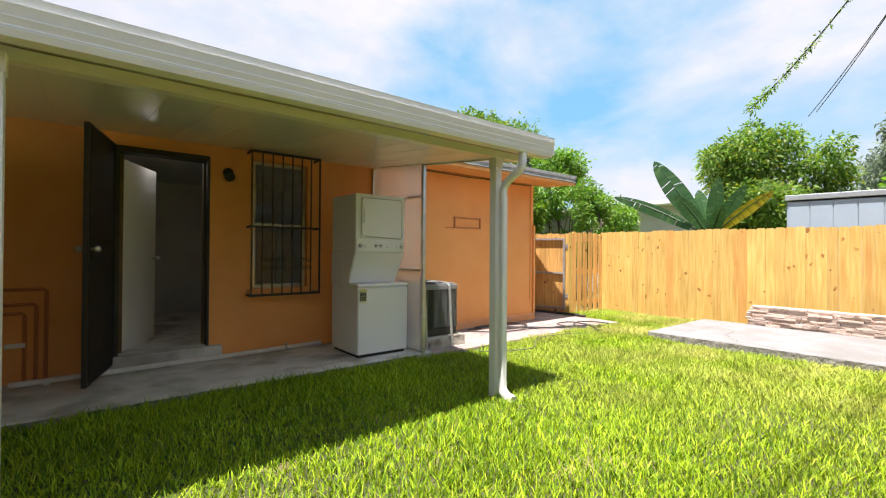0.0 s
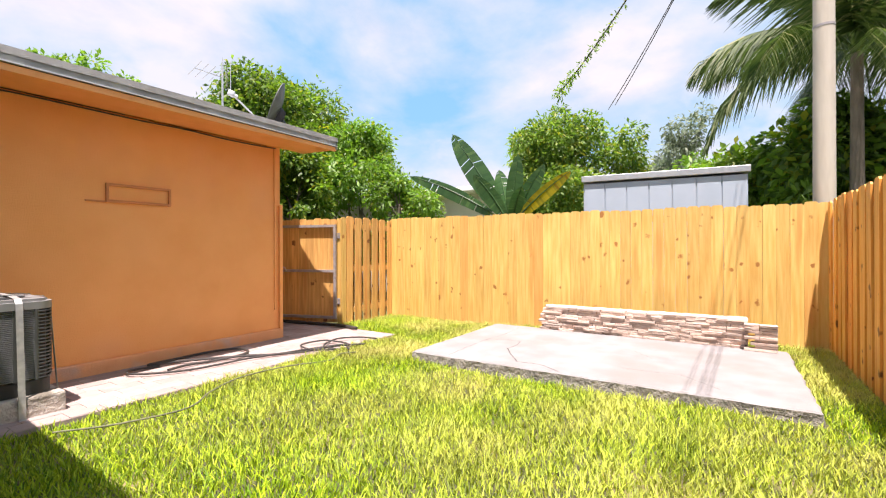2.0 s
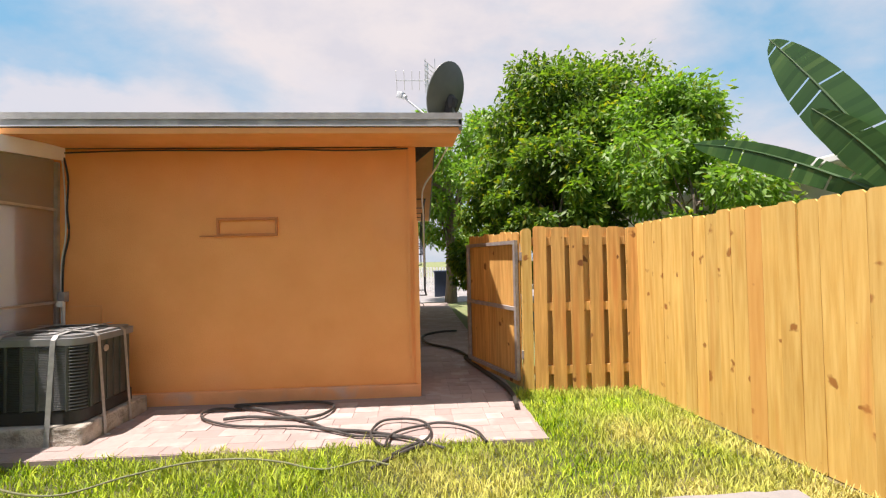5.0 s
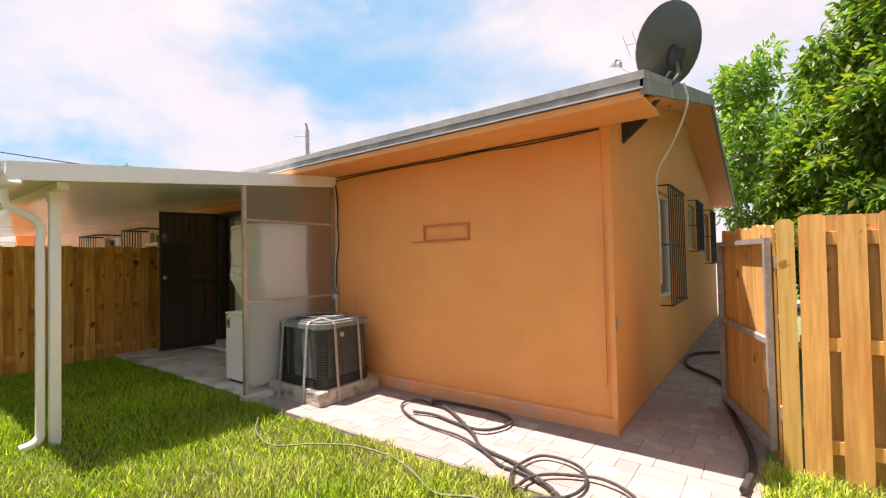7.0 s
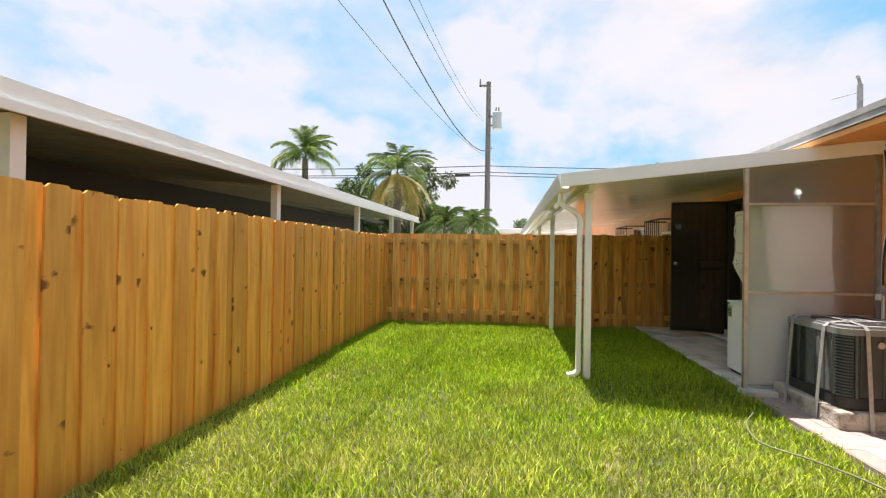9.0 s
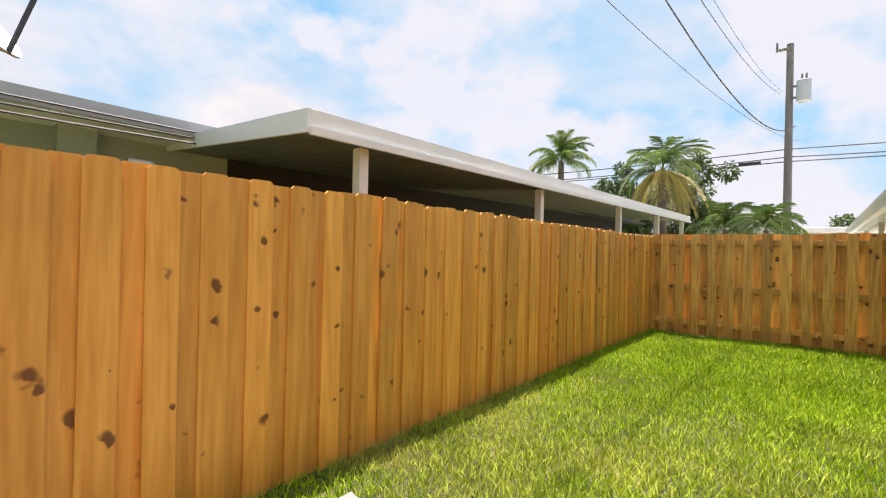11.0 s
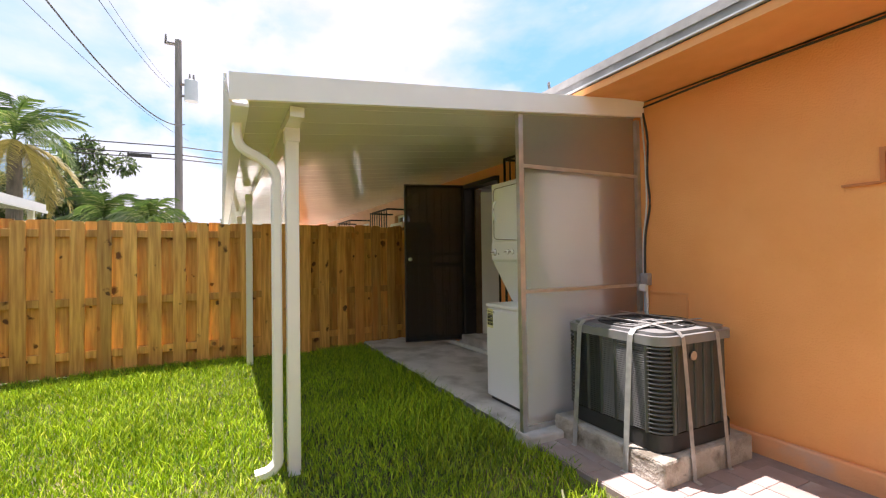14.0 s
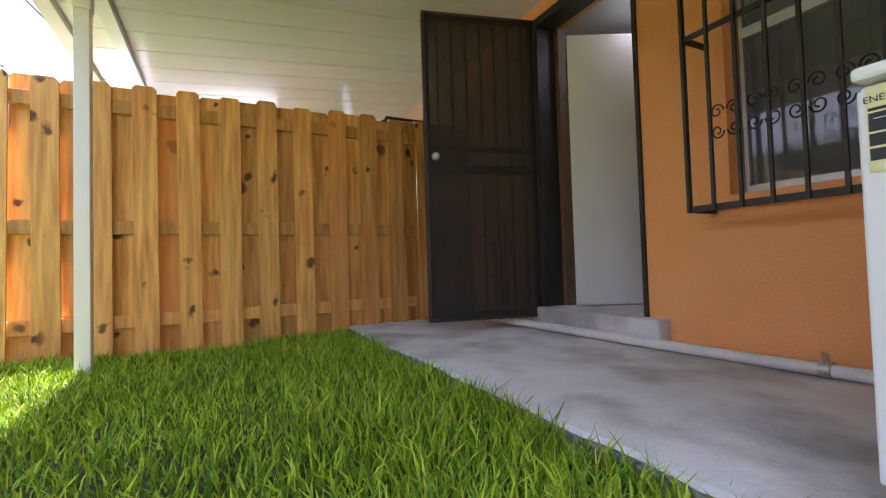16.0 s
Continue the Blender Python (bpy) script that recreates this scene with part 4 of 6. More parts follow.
# ---- air conditioner on its pad ----
def rounded_rect(x0, x1, y0, y1, r, n=5):
    out = []
    for cx, cy, a0 in ((x1 - r, y1 - r, 0), (x0 + r, y1 - r, 90), (x0 + r, y0 + r, 180), (x1 - r, y0 + r, 270)):
        for k in range(n + 1):
            a = radians(a0 + 90 * k / n)
            out.append((cx + r * math.cos(a), cy + r * math.sin(a)))
    return out


def condenser():
    tagged(part("ac_pad", boxes((2.62, 3.535, 4.482, 5.34, -0.03, 0.165), bevel=0.018), M_PAD, None, "chipped concrete block pad under the air conditioner"), "", "concrete pad", kind="structure")
    r = thing("air_conditioner", "dark grey outdoor air conditioner strapped to its pad", "air conditioner")
    X0, X1, Y0, Y1, Z0, Z1 = 2.69, 3.48, 4.55, 5.26, 0.17, 0.87
    bm = bmesh.new()
    prism(bm, rounded_rect(X0, X1, Y0, Y1, 0.1), "z", Z0, Z0 + 0.1)
    part("base_pan", bm, M_ACD, r, "black base pan", smooth=True)
    bm = bmesh.new()
    prism(bm, rounded_rect(X0 + 0.02, X1 - 0.02, Y0 + 0.02, Y1 - 0.02, 0.09), "z", Z0 + 0.1, Z1 - 0.06)
    part("coil", bm, M_ACD, r, "dark coil behind the louvres", smooth=True)
    bm = bmesh.new()
    prism(bm, rounded_rect(X0 - 0.012, X1 + 0.012, Y0 - 0.012, Y1 + 0.012, 0.11, 7), "z", Z1 - 0.075, Z1 - 0.02)
    prism(bm, rounded_rect(X0 + 0.02, X1 - 0.02, Y0 + 0.02, Y1 - 0.02, 0.09, 7), "z", Z1 - 0.02, Z1)
    part("top_cover", bm, M_ACTOP, r, "light grey top cover", smooth=True)
    # fan opening and guard on top
    cx, cy, R = (X0 + X1) / 2, (Y0 + Y1) / 2, 0.31
    bm = bmesh.new()
    cyl(bm, (cx, cy, Z1 + 0.0005), (cx, cy, Z1 + 0.004), R, seg=36)
    part("fan_opening", bm, M_ACD, r, "dark fan opening")
    for k in range(1, 6):
        pts = [(cx + k * R / 5 * math.cos(a), cy + k * R / 5 * math.sin(a), Z1 + 0.012) for a in [2 * math.pi * i / 28 for i in range(29)]]
        part("guard_ring", tube(bmesh.new(), pts, 0.0028, 4), M_AC, r)
    for k in range(8):
        a = k * math.pi / 4
        part("guard_spoke", tube(bmesh.new(), [(cx + 0.05 * math.cos(a), cy + 0.05 * math.sin(a), Z1 + 0.015), (cx + R * math.cos(a), cy + R * math.sin(a), Z1 + 0.008)], 0.004, 4), M_ACTOP, r)
    bm = bmesh.new()
    cyl(bm, (cx, cy, Z1 + 0.004), (cx, cy, Z1 + 0.02), 0.06, seg=20)
    part("guard_hub", bm, M_ACTOP, r)
    # louvres: fine slats on the two coil faces, coarse at the corner, ribs on the east face
    za, zb = Z0 + 0.115, Z1 - 0.085
    for i in range(5):
        bm = bmesh.new()
        a = X0 + 0.1 + i * 0.118
        k, z = 0, za
        while z < zb:
            prism(bm, [(Y0 + 0.014, z), (Y0 - 0.004, z - 0.003), (Y0 - 0.004, z + 0.002), (Y0 + 0.014, z + 0.006)], "x", a + 0.012, a + 0.106)
            z += 0.0135
        part("louvre_panel", bm, M_ACTOP if i > 1 else M_AC, r)
        part("rib", boxes((a - 0.012, a + 0.012, Y0 - 0.006, Y0 + 0.02, za - 0.01, zb + 0.01), bevel=0.004), M_AC, r)
    for (ccx, ccy, a0) in ((X1 - 0.1, Y0 + 0.1, 270), (X0 + 0.1, Y0 + 0.1, 180)):
        bm = bmesh.new()
        z = za
        while z < zb:
            ring = [(ccx + 0.106 * math.cos(radians(a0 + t)), ccy + 0.106 * math.sin(radians(a0 + t)), z) for t in range(6, 90, 12)]
            tube(bm, ring, 0.0065, 5)
            z += 0.026
        part("corner_louvre", bm, M_AC, r, smooth=True)
        for t in (0, 90):
            bm = bmesh.new()
            x, y = ccx + 0.103 * math.cos(radians(a0 + t)), ccy + 0.103 * math.sin(radians(a0 + t))
            cyl(bm, (x, y, za - 0.01), (x, y, zb + 0.01), 0.013, seg=8)
            part("rib", bm, M_AC, r, smooth=True)
    for i in range(6):
        y = Y0 + 0.13 + i * 0.085
        part("rib", boxes((X1 - 0.018, X1 + 0.004, y, y + 0.03, za - 0.01, zb + 0.01), bevel=0.006), M_AC, r)
    part("service_panel", boxes((X1 - 0.019, X1 - 0.006, Y0 + 0.1, Y1 - 0.1, za - 0.01, zb + 0.01)), M_AC, r)
    part("back_panel", boxes((X0 + 0.1, X1 - 0.1, Y1 - 0.02, Y1 - 0.004, za - 0.01, zb + 0.01), (X0 + 0.004, X0 + 0.019, Y0 + 0.1, Y1 - 0.1, za - 0.01, zb + 0.01)), M_AC, r)
    bm = bmesh.new()
    cyl(bm, (X1 + 0.004, 4.83, 0.72), (X1 + 0.012, 4.83, 0.72), 0.028, seg=20)
    part("badge", bm, M_ALU, r, "round silver badge", smooth=True)
    # steel straps
    for x, y, s in ((2.85, Y0, "y"), (3.28, Y0, "y"), (X1, 4.72, "x"), (X1, 5.05, "x")):
        bm = bmesh.new()
        w, t = 0.02, 0.0025
        if s == "y":
            p = [(Y0 + 0.2, Z1 + 0.024), (Y0 + 0.02, Z1 + 0.006), (Y0 - 0.018, Z1 - 0.03), (Y0 - 0.024, Z1 - 0.08), (4.466, 0.02), (4.43, 0.014)]
            for (a, za_), (b, zb_) in zip(p, p[1:]):
                prism(bm, [(a, za_), (b, zb_), (b - t, zb_ + t * 0.5), (a - t, za_ + t)], "x", x - w, x + w)
        else:
            p = [(X1 - 0.2, Z1 + 0.024), (X1 - 0.02, Z1 + 0.006), (X1 + 0.018, Z1 - 0.03), (X1 + 0.024, Z1 - 0.08), (3.555, 0.02), (3.59, 0.014)]
            for (a, za_), (b, zb_) in zip(p, p[1:]):
                prism(bm, [(a, za_), (b, zb_), (b + t, zb_ + t * 0.5), (a + t, za_ + t)], "y", y - w * 0.8, y + w * 0.8)
        sp_ = part("strap", bm, M_STEEL, r, "galvanised steel tie-down strap")
    for a, b, c, d in ((2.85, Y0 + 0.2, 2.85, Y1 - 0.05), (3.28, Y0 + 0.2, 3.28, Y1 - 0.05)):
        part("strap", boxes((a - 0.018, a + 0.018, b, d, Z1 + 0.022, Z1 + 0.025)), M_STEEL, r)
    for y in (4.72, 5.05):
        part("strap", boxes((X0 + 0.05, X1 - 0.2, y - 0.016, y + 0.016, Z1 + 0.027, Z1 + 0.03)), M_STEEL, r)


condenser()

# wall outlet box, refrigerant line, cables
ob = thing("outlet_box", "small grey disconnect box and conduit on the wall corner", "electrical box")
part("box_body", boxes((2.63, 2.7, 5.42, 5.479, 1.08, 1.18), bevel=0.006), M_GALV, ob)
part("cover", boxes((2.635, 2.695, 5.4, 5.419, 1.03, 1.09), bevel=0.004), M_LABELW, ob)
bm = bmesh.new()
cyl(bm, (2.665, 5.455, 0.45), (2.665, 5.455, 1.08), 0.013)
part("conduit", bm, M_PVC, ob, smooth=True)
part("frame_trim", boxes((2.68, 3.02, 5.47, 5.479, 1.02, 1.035), (2.68, 3.02, 5.47, 5.479, 0.75, 0.765), (3.005, 3.02, 5.47, 5.479, 0.765, 1.02)), M_TRIM_O, ob)


def cable(name, label, pts, r, material, cat="cable", n=8, seg=6):
    bm = bmesh.new()
    tube(bm, curvy(pts, n), r, seg)
    o = part(name, bm, material, None, label, smooth=True)
    return tagged(o, "", cat)


cable("cable", "black cable hanging down the wall corner beside the screen", [(2.66, 5.462, 2.53), (2.7, 5.46, 2.3), (2.69, 5.462, 2.0), (2.71, 5.46, 1.75), (2.66, 5.462, 1.5), (2.65, 5.46, 1.2), (2.66, 5.46, 0.9)], 0.009, M_RUBBER)
cable("cable", "white cable running down the wall behind the conditioner", [(2.64, 5.465, 2.52), (2.665, 5.465, 2.2), (2.675, 5.465, 1.9), (2.67, 5.465, 1.7), (2.635, 5.465, 1.45), (2.63, 5.465, 1.15), (2.64, 5.465, 0.8)], 0.007, M_PVC)
cable("cable", "thin black cable under the orange soffit", [(2.66, 5.47, 2.58)] + [(2.66 + k * 0.45, 5.468, 2.61 - 0.015 * abs(math.sin(k * 1.3))) for k in range(1, 7)] + [(5.8, 5.468, 2.6), (6.12, 5.46, 2.61)], 0.008, M_RUBBER)
# pipe along the foot of the patio wall
pp = thing("drain_pipe", "white plastic drain pipe along the foot of the wall", "pipe")
bm = bmesh.new()
tube(bm, [(-1.15, 5.21, 0.108), (-0.4, 5.266, 0.103), (0.6, 5.34, 0.095), (1.8, 5.43, 0.093)], 0.027, 12)
part("pipe", bm, M_PVC, pp, smooth=True)
for x, y in ((-0.9, 5.229), (1.33, 5.395)):
    bm = bmesh.new()
    cyl(bm, (x - 0.02, y, 0.095), (x + 0.02, y, 0.097), 0.034, seg=14)
    part("coupling", bm, M_ALU if x > 0 else M_PVC, pp, smooth=True)
bm = bmesh.new()
cyl(bm, (1.33, 5.39, 0.1), (1.33, 5.38, 0.16), 0.012, seg=8)
part("valve", bm, M_ALU, pp, smooth=True)


# ---- garden hoses ----
def hose(label, pts, r, material, n=10):
    return cable("garden_hose", label, pts, r, material, "hose", n, 8)


def loop(cx, cy, rx, ry, a0, turns, z, n=14, rot=0.0):
    out = []
    m = int(n * turns)
    for k in range(m + 1):
        a = radians(a0) + 2 * math.pi * k / n
        x, y = rx * math.cos(a), ry * math.sin(a)
        out.append((cx + x * math.cos(rot) - y * math.sin(rot), cy + x * math.sin(rot) + y * math.cos(rot), z + 0.004 * k))
    return out


HZ = 0.038
hose("thick black rubber hose looped loosely on the paved walk", [(x, y, HZ + 0.004 * (k % 5)) for k, (x, y) in enumerate([
    (5.86, 3.81), (5.99, 3.96), (6.12, 4.08), (6.2, 4.15), (6.11, 4.26), (5.75, 4.47), (5.42, 4.56), (5.2, 4.76), (4.72, 5.1), (4.42, 5.22), (4.76, 5.31), (5.14, 5.3), (5.36, 5.17),
    (5.35, 4.95), (5.22, 4.82), (4.93, 4.88), (4.66, 4.93), (4.45, 4.88)])], 0.014, M_RUBBER)
hose("black rubber hose crossing the paved walk in a long bend", [(x, y, HZ + 0.003 * (k % 4)) for k, (x, y) in enumerate([
    (4.5, 5.16), (4.27, 5.2), (4.18, 5.08), (4.28, 4.9), (4.55, 4.75), (4.81, 4.68), (5.15, 4.64), (5.44, 4.52), (5.68, 4.39), (5.87, 4.36), (6.13, 4.26), (6.37, 4.06)])], 0.011, M_RUBBER)
hose("thin black hose in a round loop beside the grass", [(x, y, HZ + 0.01 + 0.004 * (k % 4)) for k, (x, y) in enumerate([
    (6.69, 4.14), (6.64, 4.35), (6.51, 4.49), (6.35, 4.54), (6.2, 4.52), (6.04, 4.43), (5.95, 4.3), (5.92, 4.12), (5.8, 4.37), (5.86, 4.64), (6.04, 4.68), (6.21, 4.59), (6.28, 4.41), (6.23, 4.21), (6.11, 4.11), (5.99, 3.96)])], 0.011, M_RUBBER)
hose("faded green hose lying in the grass", [(5.98, 3.83, 0.05), (5.8, 3.89, 0.06), (5.54, 3.81, 0.05), (5.23, 3.94, 0.055), (4.94, 4.03, 0.05), (4.6, 4.0, 0.055), (4.28, 3.85, 0.05), (4.0, 3.65, 0.045), (3.6, 3.75, 0.04), (3.3, 3.95, 0.04)], 0.007, M_HOSE)
hose("black hose curled beside the house wall on the pavers", [(6.95, 6.9, 0.05), (6.75, 7.6, 0.05), (6.35, 8.2, 0.05), (6.3, 8.9, 0.05), (6.6, 9.3, 0.05), (6.95, 9.4, 0.05)], 0.02, M_RUBBER)
hose("black rubber strip along the edge of the pavers", [(7.1, 4.9, 0.05), (7.14, 5.3, 0.05), (7.1, 5.7, 0.05), (6.98, 6.3, 0.05), (6.85, 7.0, 0.05)], 0.025, M_RUBBER)


# ---- fences ----
def board_mesh(w, h, t=0.018, ear=0.022):
    bm = bmesh.new()
    poly = [(-w / 2 + 0.002, 0), (w / 2 - 0.002, 0), (w / 2, 0.01), (w / 2, h - ear), (w / 2 - ear, h), (-w / 2 + ear, h), (-w / 2, h - ear), (-w / 2, 0.01)]
    prism(bm, poly, "y", -t / 2, t / 2)
    return bm


def fence(name, label, p, q, layers, wood_m, rails, height, seed, group="garden fence"):
    """Boards, rails and posts along a line. layers: (pitch, first offset, width, depth from the line)."""
    rnd = random.Random(seed)
    p, q = Vector((*p, 0)), Vector((*q, 0))
    L = (q - p).length
    ang = math.degrees(math.atan2(q.y - p.y, q.x - p.x))
    root = thing(name, label, "fence", group, at=p, turn=ang)
    cache = {}
    for pitch, o, w, depth in layers:
        x = o + w / 2
        while x < L - w / 2 + 0.02:
            h = round(height + rnd.choice((-0.012, -0.004, 0.0, 0.006, 0.012)), 3)
            key = (w, h)
            if key not in cache:
                cache[key] = mesh_of(board_mesh(w, h), "board", wood_m)
            b = new("board", cache[key])
            b.parent = root
            b.matrix_basis = pose(x + rnd.uniform(-1, 1) * (0.0004 if pitch < 0.15 else 0.004), depth + rnd.uniform(-1, 1) * (0.004 if pitch < 0.15 else 0.002), -0.01, rnd.uniform(-0.3, 0.3), rnd.uniform(-1, 1) * (0.03 if pitch < 0.15 else 0.35), rnd.choice((0, 180)))
            x += pitch
    for z in rails[1]:
        part("rail", boxes((0, L, rails[0] - 0.02, rails[0] + 0.02, z - 0.045, z + 0.045), bevel=0.003), wood_m, root)
    k = rails[2]
    while k < L:
        part("fence_post", boxes((k - 0.045, k + 0.045, rails[0] - 0.07 * rails[3] - 0.045, rails[0] - 0.07 * rails[3] + 0.045, -0.05, height - 0.06), bevel=0.004), wood_m, root)
        k += 2.4
    return root


RZS = (0.27, 0.89, 1.64)
# local +y is to the left of the line p -> q
fence("wooden_fence", "new yellow pine board fence with dog-eared tops", (8.58, 5.46), (9.3, -0.94), [(0.1405, 0.0, 0.1385, 0.0)], M_BOARD_E, (0.034, RZS, 0.3, -1), 1.79, 1)
fence("wooden_fence", "golden brown overlapping board fence with knots and dog-eared tops", (9.27, -0.8), (-1.42, -0.8), [(0.245, 0.02, 0.145, -0.013), (0.245, 0.1425, 0.145, 0.009)], M_BOARD_W, (0.046, RZS, 1.2, -1), 1.8, 2)
fence("wooden_fence", "shadowbox pine fence with boards on both sides of the rails", (-1.42, -0.92), (-1.42, 5.46), [(0.262, 0.02, 0.142, -0.036), (0.262, 0.137, 0.17, 0.036)], M_BOARD_B, (0.0, (0.23, 0.86, 1.68), 1.1, -0.4), 1.84, 4)
fence("wooden_fence", "short shadowbox pine fence beside the open garden gate", (7.42, 5.47), (8.66, 5.47), [(0.205, 0.0, 0.14, -0.03), (0.205, 0.1, 0.14, 0.03)], M_BOARD_G, (0.0, (0.23, 0.9, 1.6), 5.0, 0), 1.76, 6)
gp = thing("gate_post", "pine gate post of the wooden garden gate", "post", at=(7.36, 5.49, 0))
part("post_shaft", boxes((-0.045, 0.045, -0.045, 0.045, -0.05, 1.72), bevel=0.005), M_BOARD_E, gp)
bm = board_mesh(0.1, 1.74)
bmesh.ops.translate(bm, verts=bm.verts, vec=(0, -0.056, 0.0))
part("board", bm, M_BOARD_E, gp)

gt = thing("garden_gate", "open wooden garden gate of pine boards on a grey metal frame", "gate", at=(7.27, 5.5, 0.0), turn=108.5)
GL = 1.22
for k in range(9):
    bm = board_mesh(0.135, 1.66 + 0.01 * (k % 3))
    b = part("board", bm, M_BOARD_G, gt)
    b.matrix_basis = pose(0.07 + k * 0.136, -0.03, 0.05)
part("gate_frame", boxes((0.0, 0.04, -0.01, 0.03, 0.12, 1.62), (GL - 0.04, GL, -0.01, 0.03, 0.12, 1.62), (0.04, GL - 0.04, -0.01, 0.03, 1.58, 1.62), (0.04, GL - 0.04, -0.01, 0.03, 0.12, 0.16), (0.04, GL - 0.04, -0.01, 0.03, 0.86, 0.9)), M_GALV, gt, "grey metal frame")

lt = thing("gate_latch", "small rusty latch on the wall corner facing the garden gate", "latch")
part("latch_plate", boxes((6.216, 6.222, 5.44, 5.48, 0.88, 1.0), bevel=0.001), M_GALV, lt)
part("latch_bar", tube(bmesh.new(), [(6.222, 5.45, 0.98), (6.25, 5.44, 0.97), (6.27, 5.44, 0.93)], 0.006, 6), M_GALV, lt)
for z in (0.35, 1.4):
    part("hinge", boxes((-0.06, -0.046, -0.03, 0.03, z, z + 0.09), bevel=0.002), M_GALV, gp, "grey steel hinge")

# ---- stone pile ----
def stones():
    root = thing("stone_stack", "low stack of split pinkish ledger stones on the slab", "stone stack")
    rnd = random.Random(9)
    kinds = []
    for i in range(14):
        bm = bmesh.new()
        L, d, h = rnd.choice((0.13, 0.16, 0.2, 0.24, 0.3)), rnd.uniform(0.09, 0.12), 0.03
        box(bm, -L / 2, L / 2, 0, d, 0, h, bevel=0.003, seg=1)
        for v in bm.verts:
            v.co += Vector((rnd.uniform(-.003, .003), rnd.uniform(-.004, .004), rnd.uniform(-.002, .002)))
        kinds.append((L, mesh_of(bm, "stone", M_STONE)))
    def course(x, y0, y1, z, face):
        y = y0
        while y < y1 - 0.05:
            L, me = rnd.choice(kinds)
            if y + L > y1 + 0.06:
                L, me = min(kinds, key=lambda q: q[0])
            s = new("stone", me)
            s.parent = root
            s.matrix_basis = pose(x + rnd.choice((0, 0.004, 0.012, 0.02, -0.012)), y + L / 2, z, 0, rnd.uniform(-1.2, 1.2) * 0, -90 + rnd.uniform(-1, 1))
            y += L + 0.005
    for k in range(10):
        course(8.24, 0.06, 2.44, 0.101 + k * 0.0325, 0)
        course(8.13, -0.2, 0.055, 0.101 + k * 0.0325, 0) if k < 9 else None
        course(8.36, 0.06, 2.44, 0.101 + k * 0.0325, 0)


stones()

# ---- paved walk ----
def pavers():
    root = thing("pavement", "pinkish concrete pavers of the walk along the house", "pavement", kind="structure")
    bm = boxes((2.62, 7.2, 4.24, 5.48, -0.12, 0.012), (6.2, 7.2, 5.48, 15.5, -0.12, 0.012))
    part("sand_bed", bm, M_MORTAR, root)
    rnd = random.Random(4)
    kinds = []
    for a, b in ((0.3, 0.15), (0.225, 0.15), (0.15, 0.15)):
        bm = bmesh.new()
        box(bm, 0.0012, a - 0.0012, 0.0012, b - 0.0012, -0.04, 0.018, bevel=0.0025, seg=1)
        kinds.append((a, mesh_of(bm, "paver", M_PAVER)))
    n = 0
    for iy in range(62):
        y = 4.25 + iy * 0.15
        xa, xb = (2.66, 7.17) if y < 5.4 else (6.22, 7.17)
        x = xa
        while x < xb - 0.1:
            L, me = kinds[rnd.choice((0, 0, 1, 1, 2))]
            if x + L > xb + 0.04:
                L, me = kinds[2]
            if y < 5.3 or x > 6.15:
                if not (x < 3.4 and y > 4.4):
                    o = new("paver", me)
                    o.parent = root
                    o.location = (x, y, rnd.uniform(-0.002, 0.002))
                    n += 1
            x += L
    return n


pavers()


# ---- trees ----
def leaf_cloud(centres, radii, count, size, rng, shell=0.55, fold=0.25, aspect=0.42, flat=0.75):
    """Many folded leaves spread through clumps: each leaf is two triangles' worth of quads hinged at the midrib."""
    centres, radii = np.array(centres), np.array(radii)
    p = radii ** 2 / (radii ** 2).sum()
    pick = rng.choice(len(centres), count, p=p)
    d = rng.normal(size=(count, 3))
    d /= np.linalg.norm(d, axis=1)[:, None]
    r = (shell + (1 - shell) * rng.random(count)) * (1 + 0.12 * rng.normal(size=count))
    pos = centres[pick] + d * (radii[pick] * r)[:, None] * np.array([1, 1, flat])
    u = d + 0.9 * rng.normal(size=(count, 3))
    u[:, 2] -= 0.45
    u /= np.linalg.norm(u, axis=1)[:, None]
    w = np.cross(u, rng.normal(size=(count, 3)) + np.array([0, 0, 1.6]))
    w /= np.linalg.norm(w, axis=1)[:, None]
    nrm = np.cross(u, w)
    s = size * (0.65 + 0.7 * rng.random(count))[:, None]
    a = pos
    tip = pos + u * s - np.array([0, 0, 1]) * s * 0.15
    mid = pos + u * s * 0.5
    l = mid + w * s * aspect * 0.5 + nrm * s * fold * 0.3
    rr = mid - w * s * aspect * 0.5 + nrm * s * fold * 0.3
    V = np.stack([a, l, tip, rr], axis=1).reshape(-1, 3)
    i = np.arange(count)[:, None] * 4
    F = np.concatenate([i + np.array([[0, 1, 2]]), i + np.array([[0, 2, 3]])], axis=0)
    return V, F


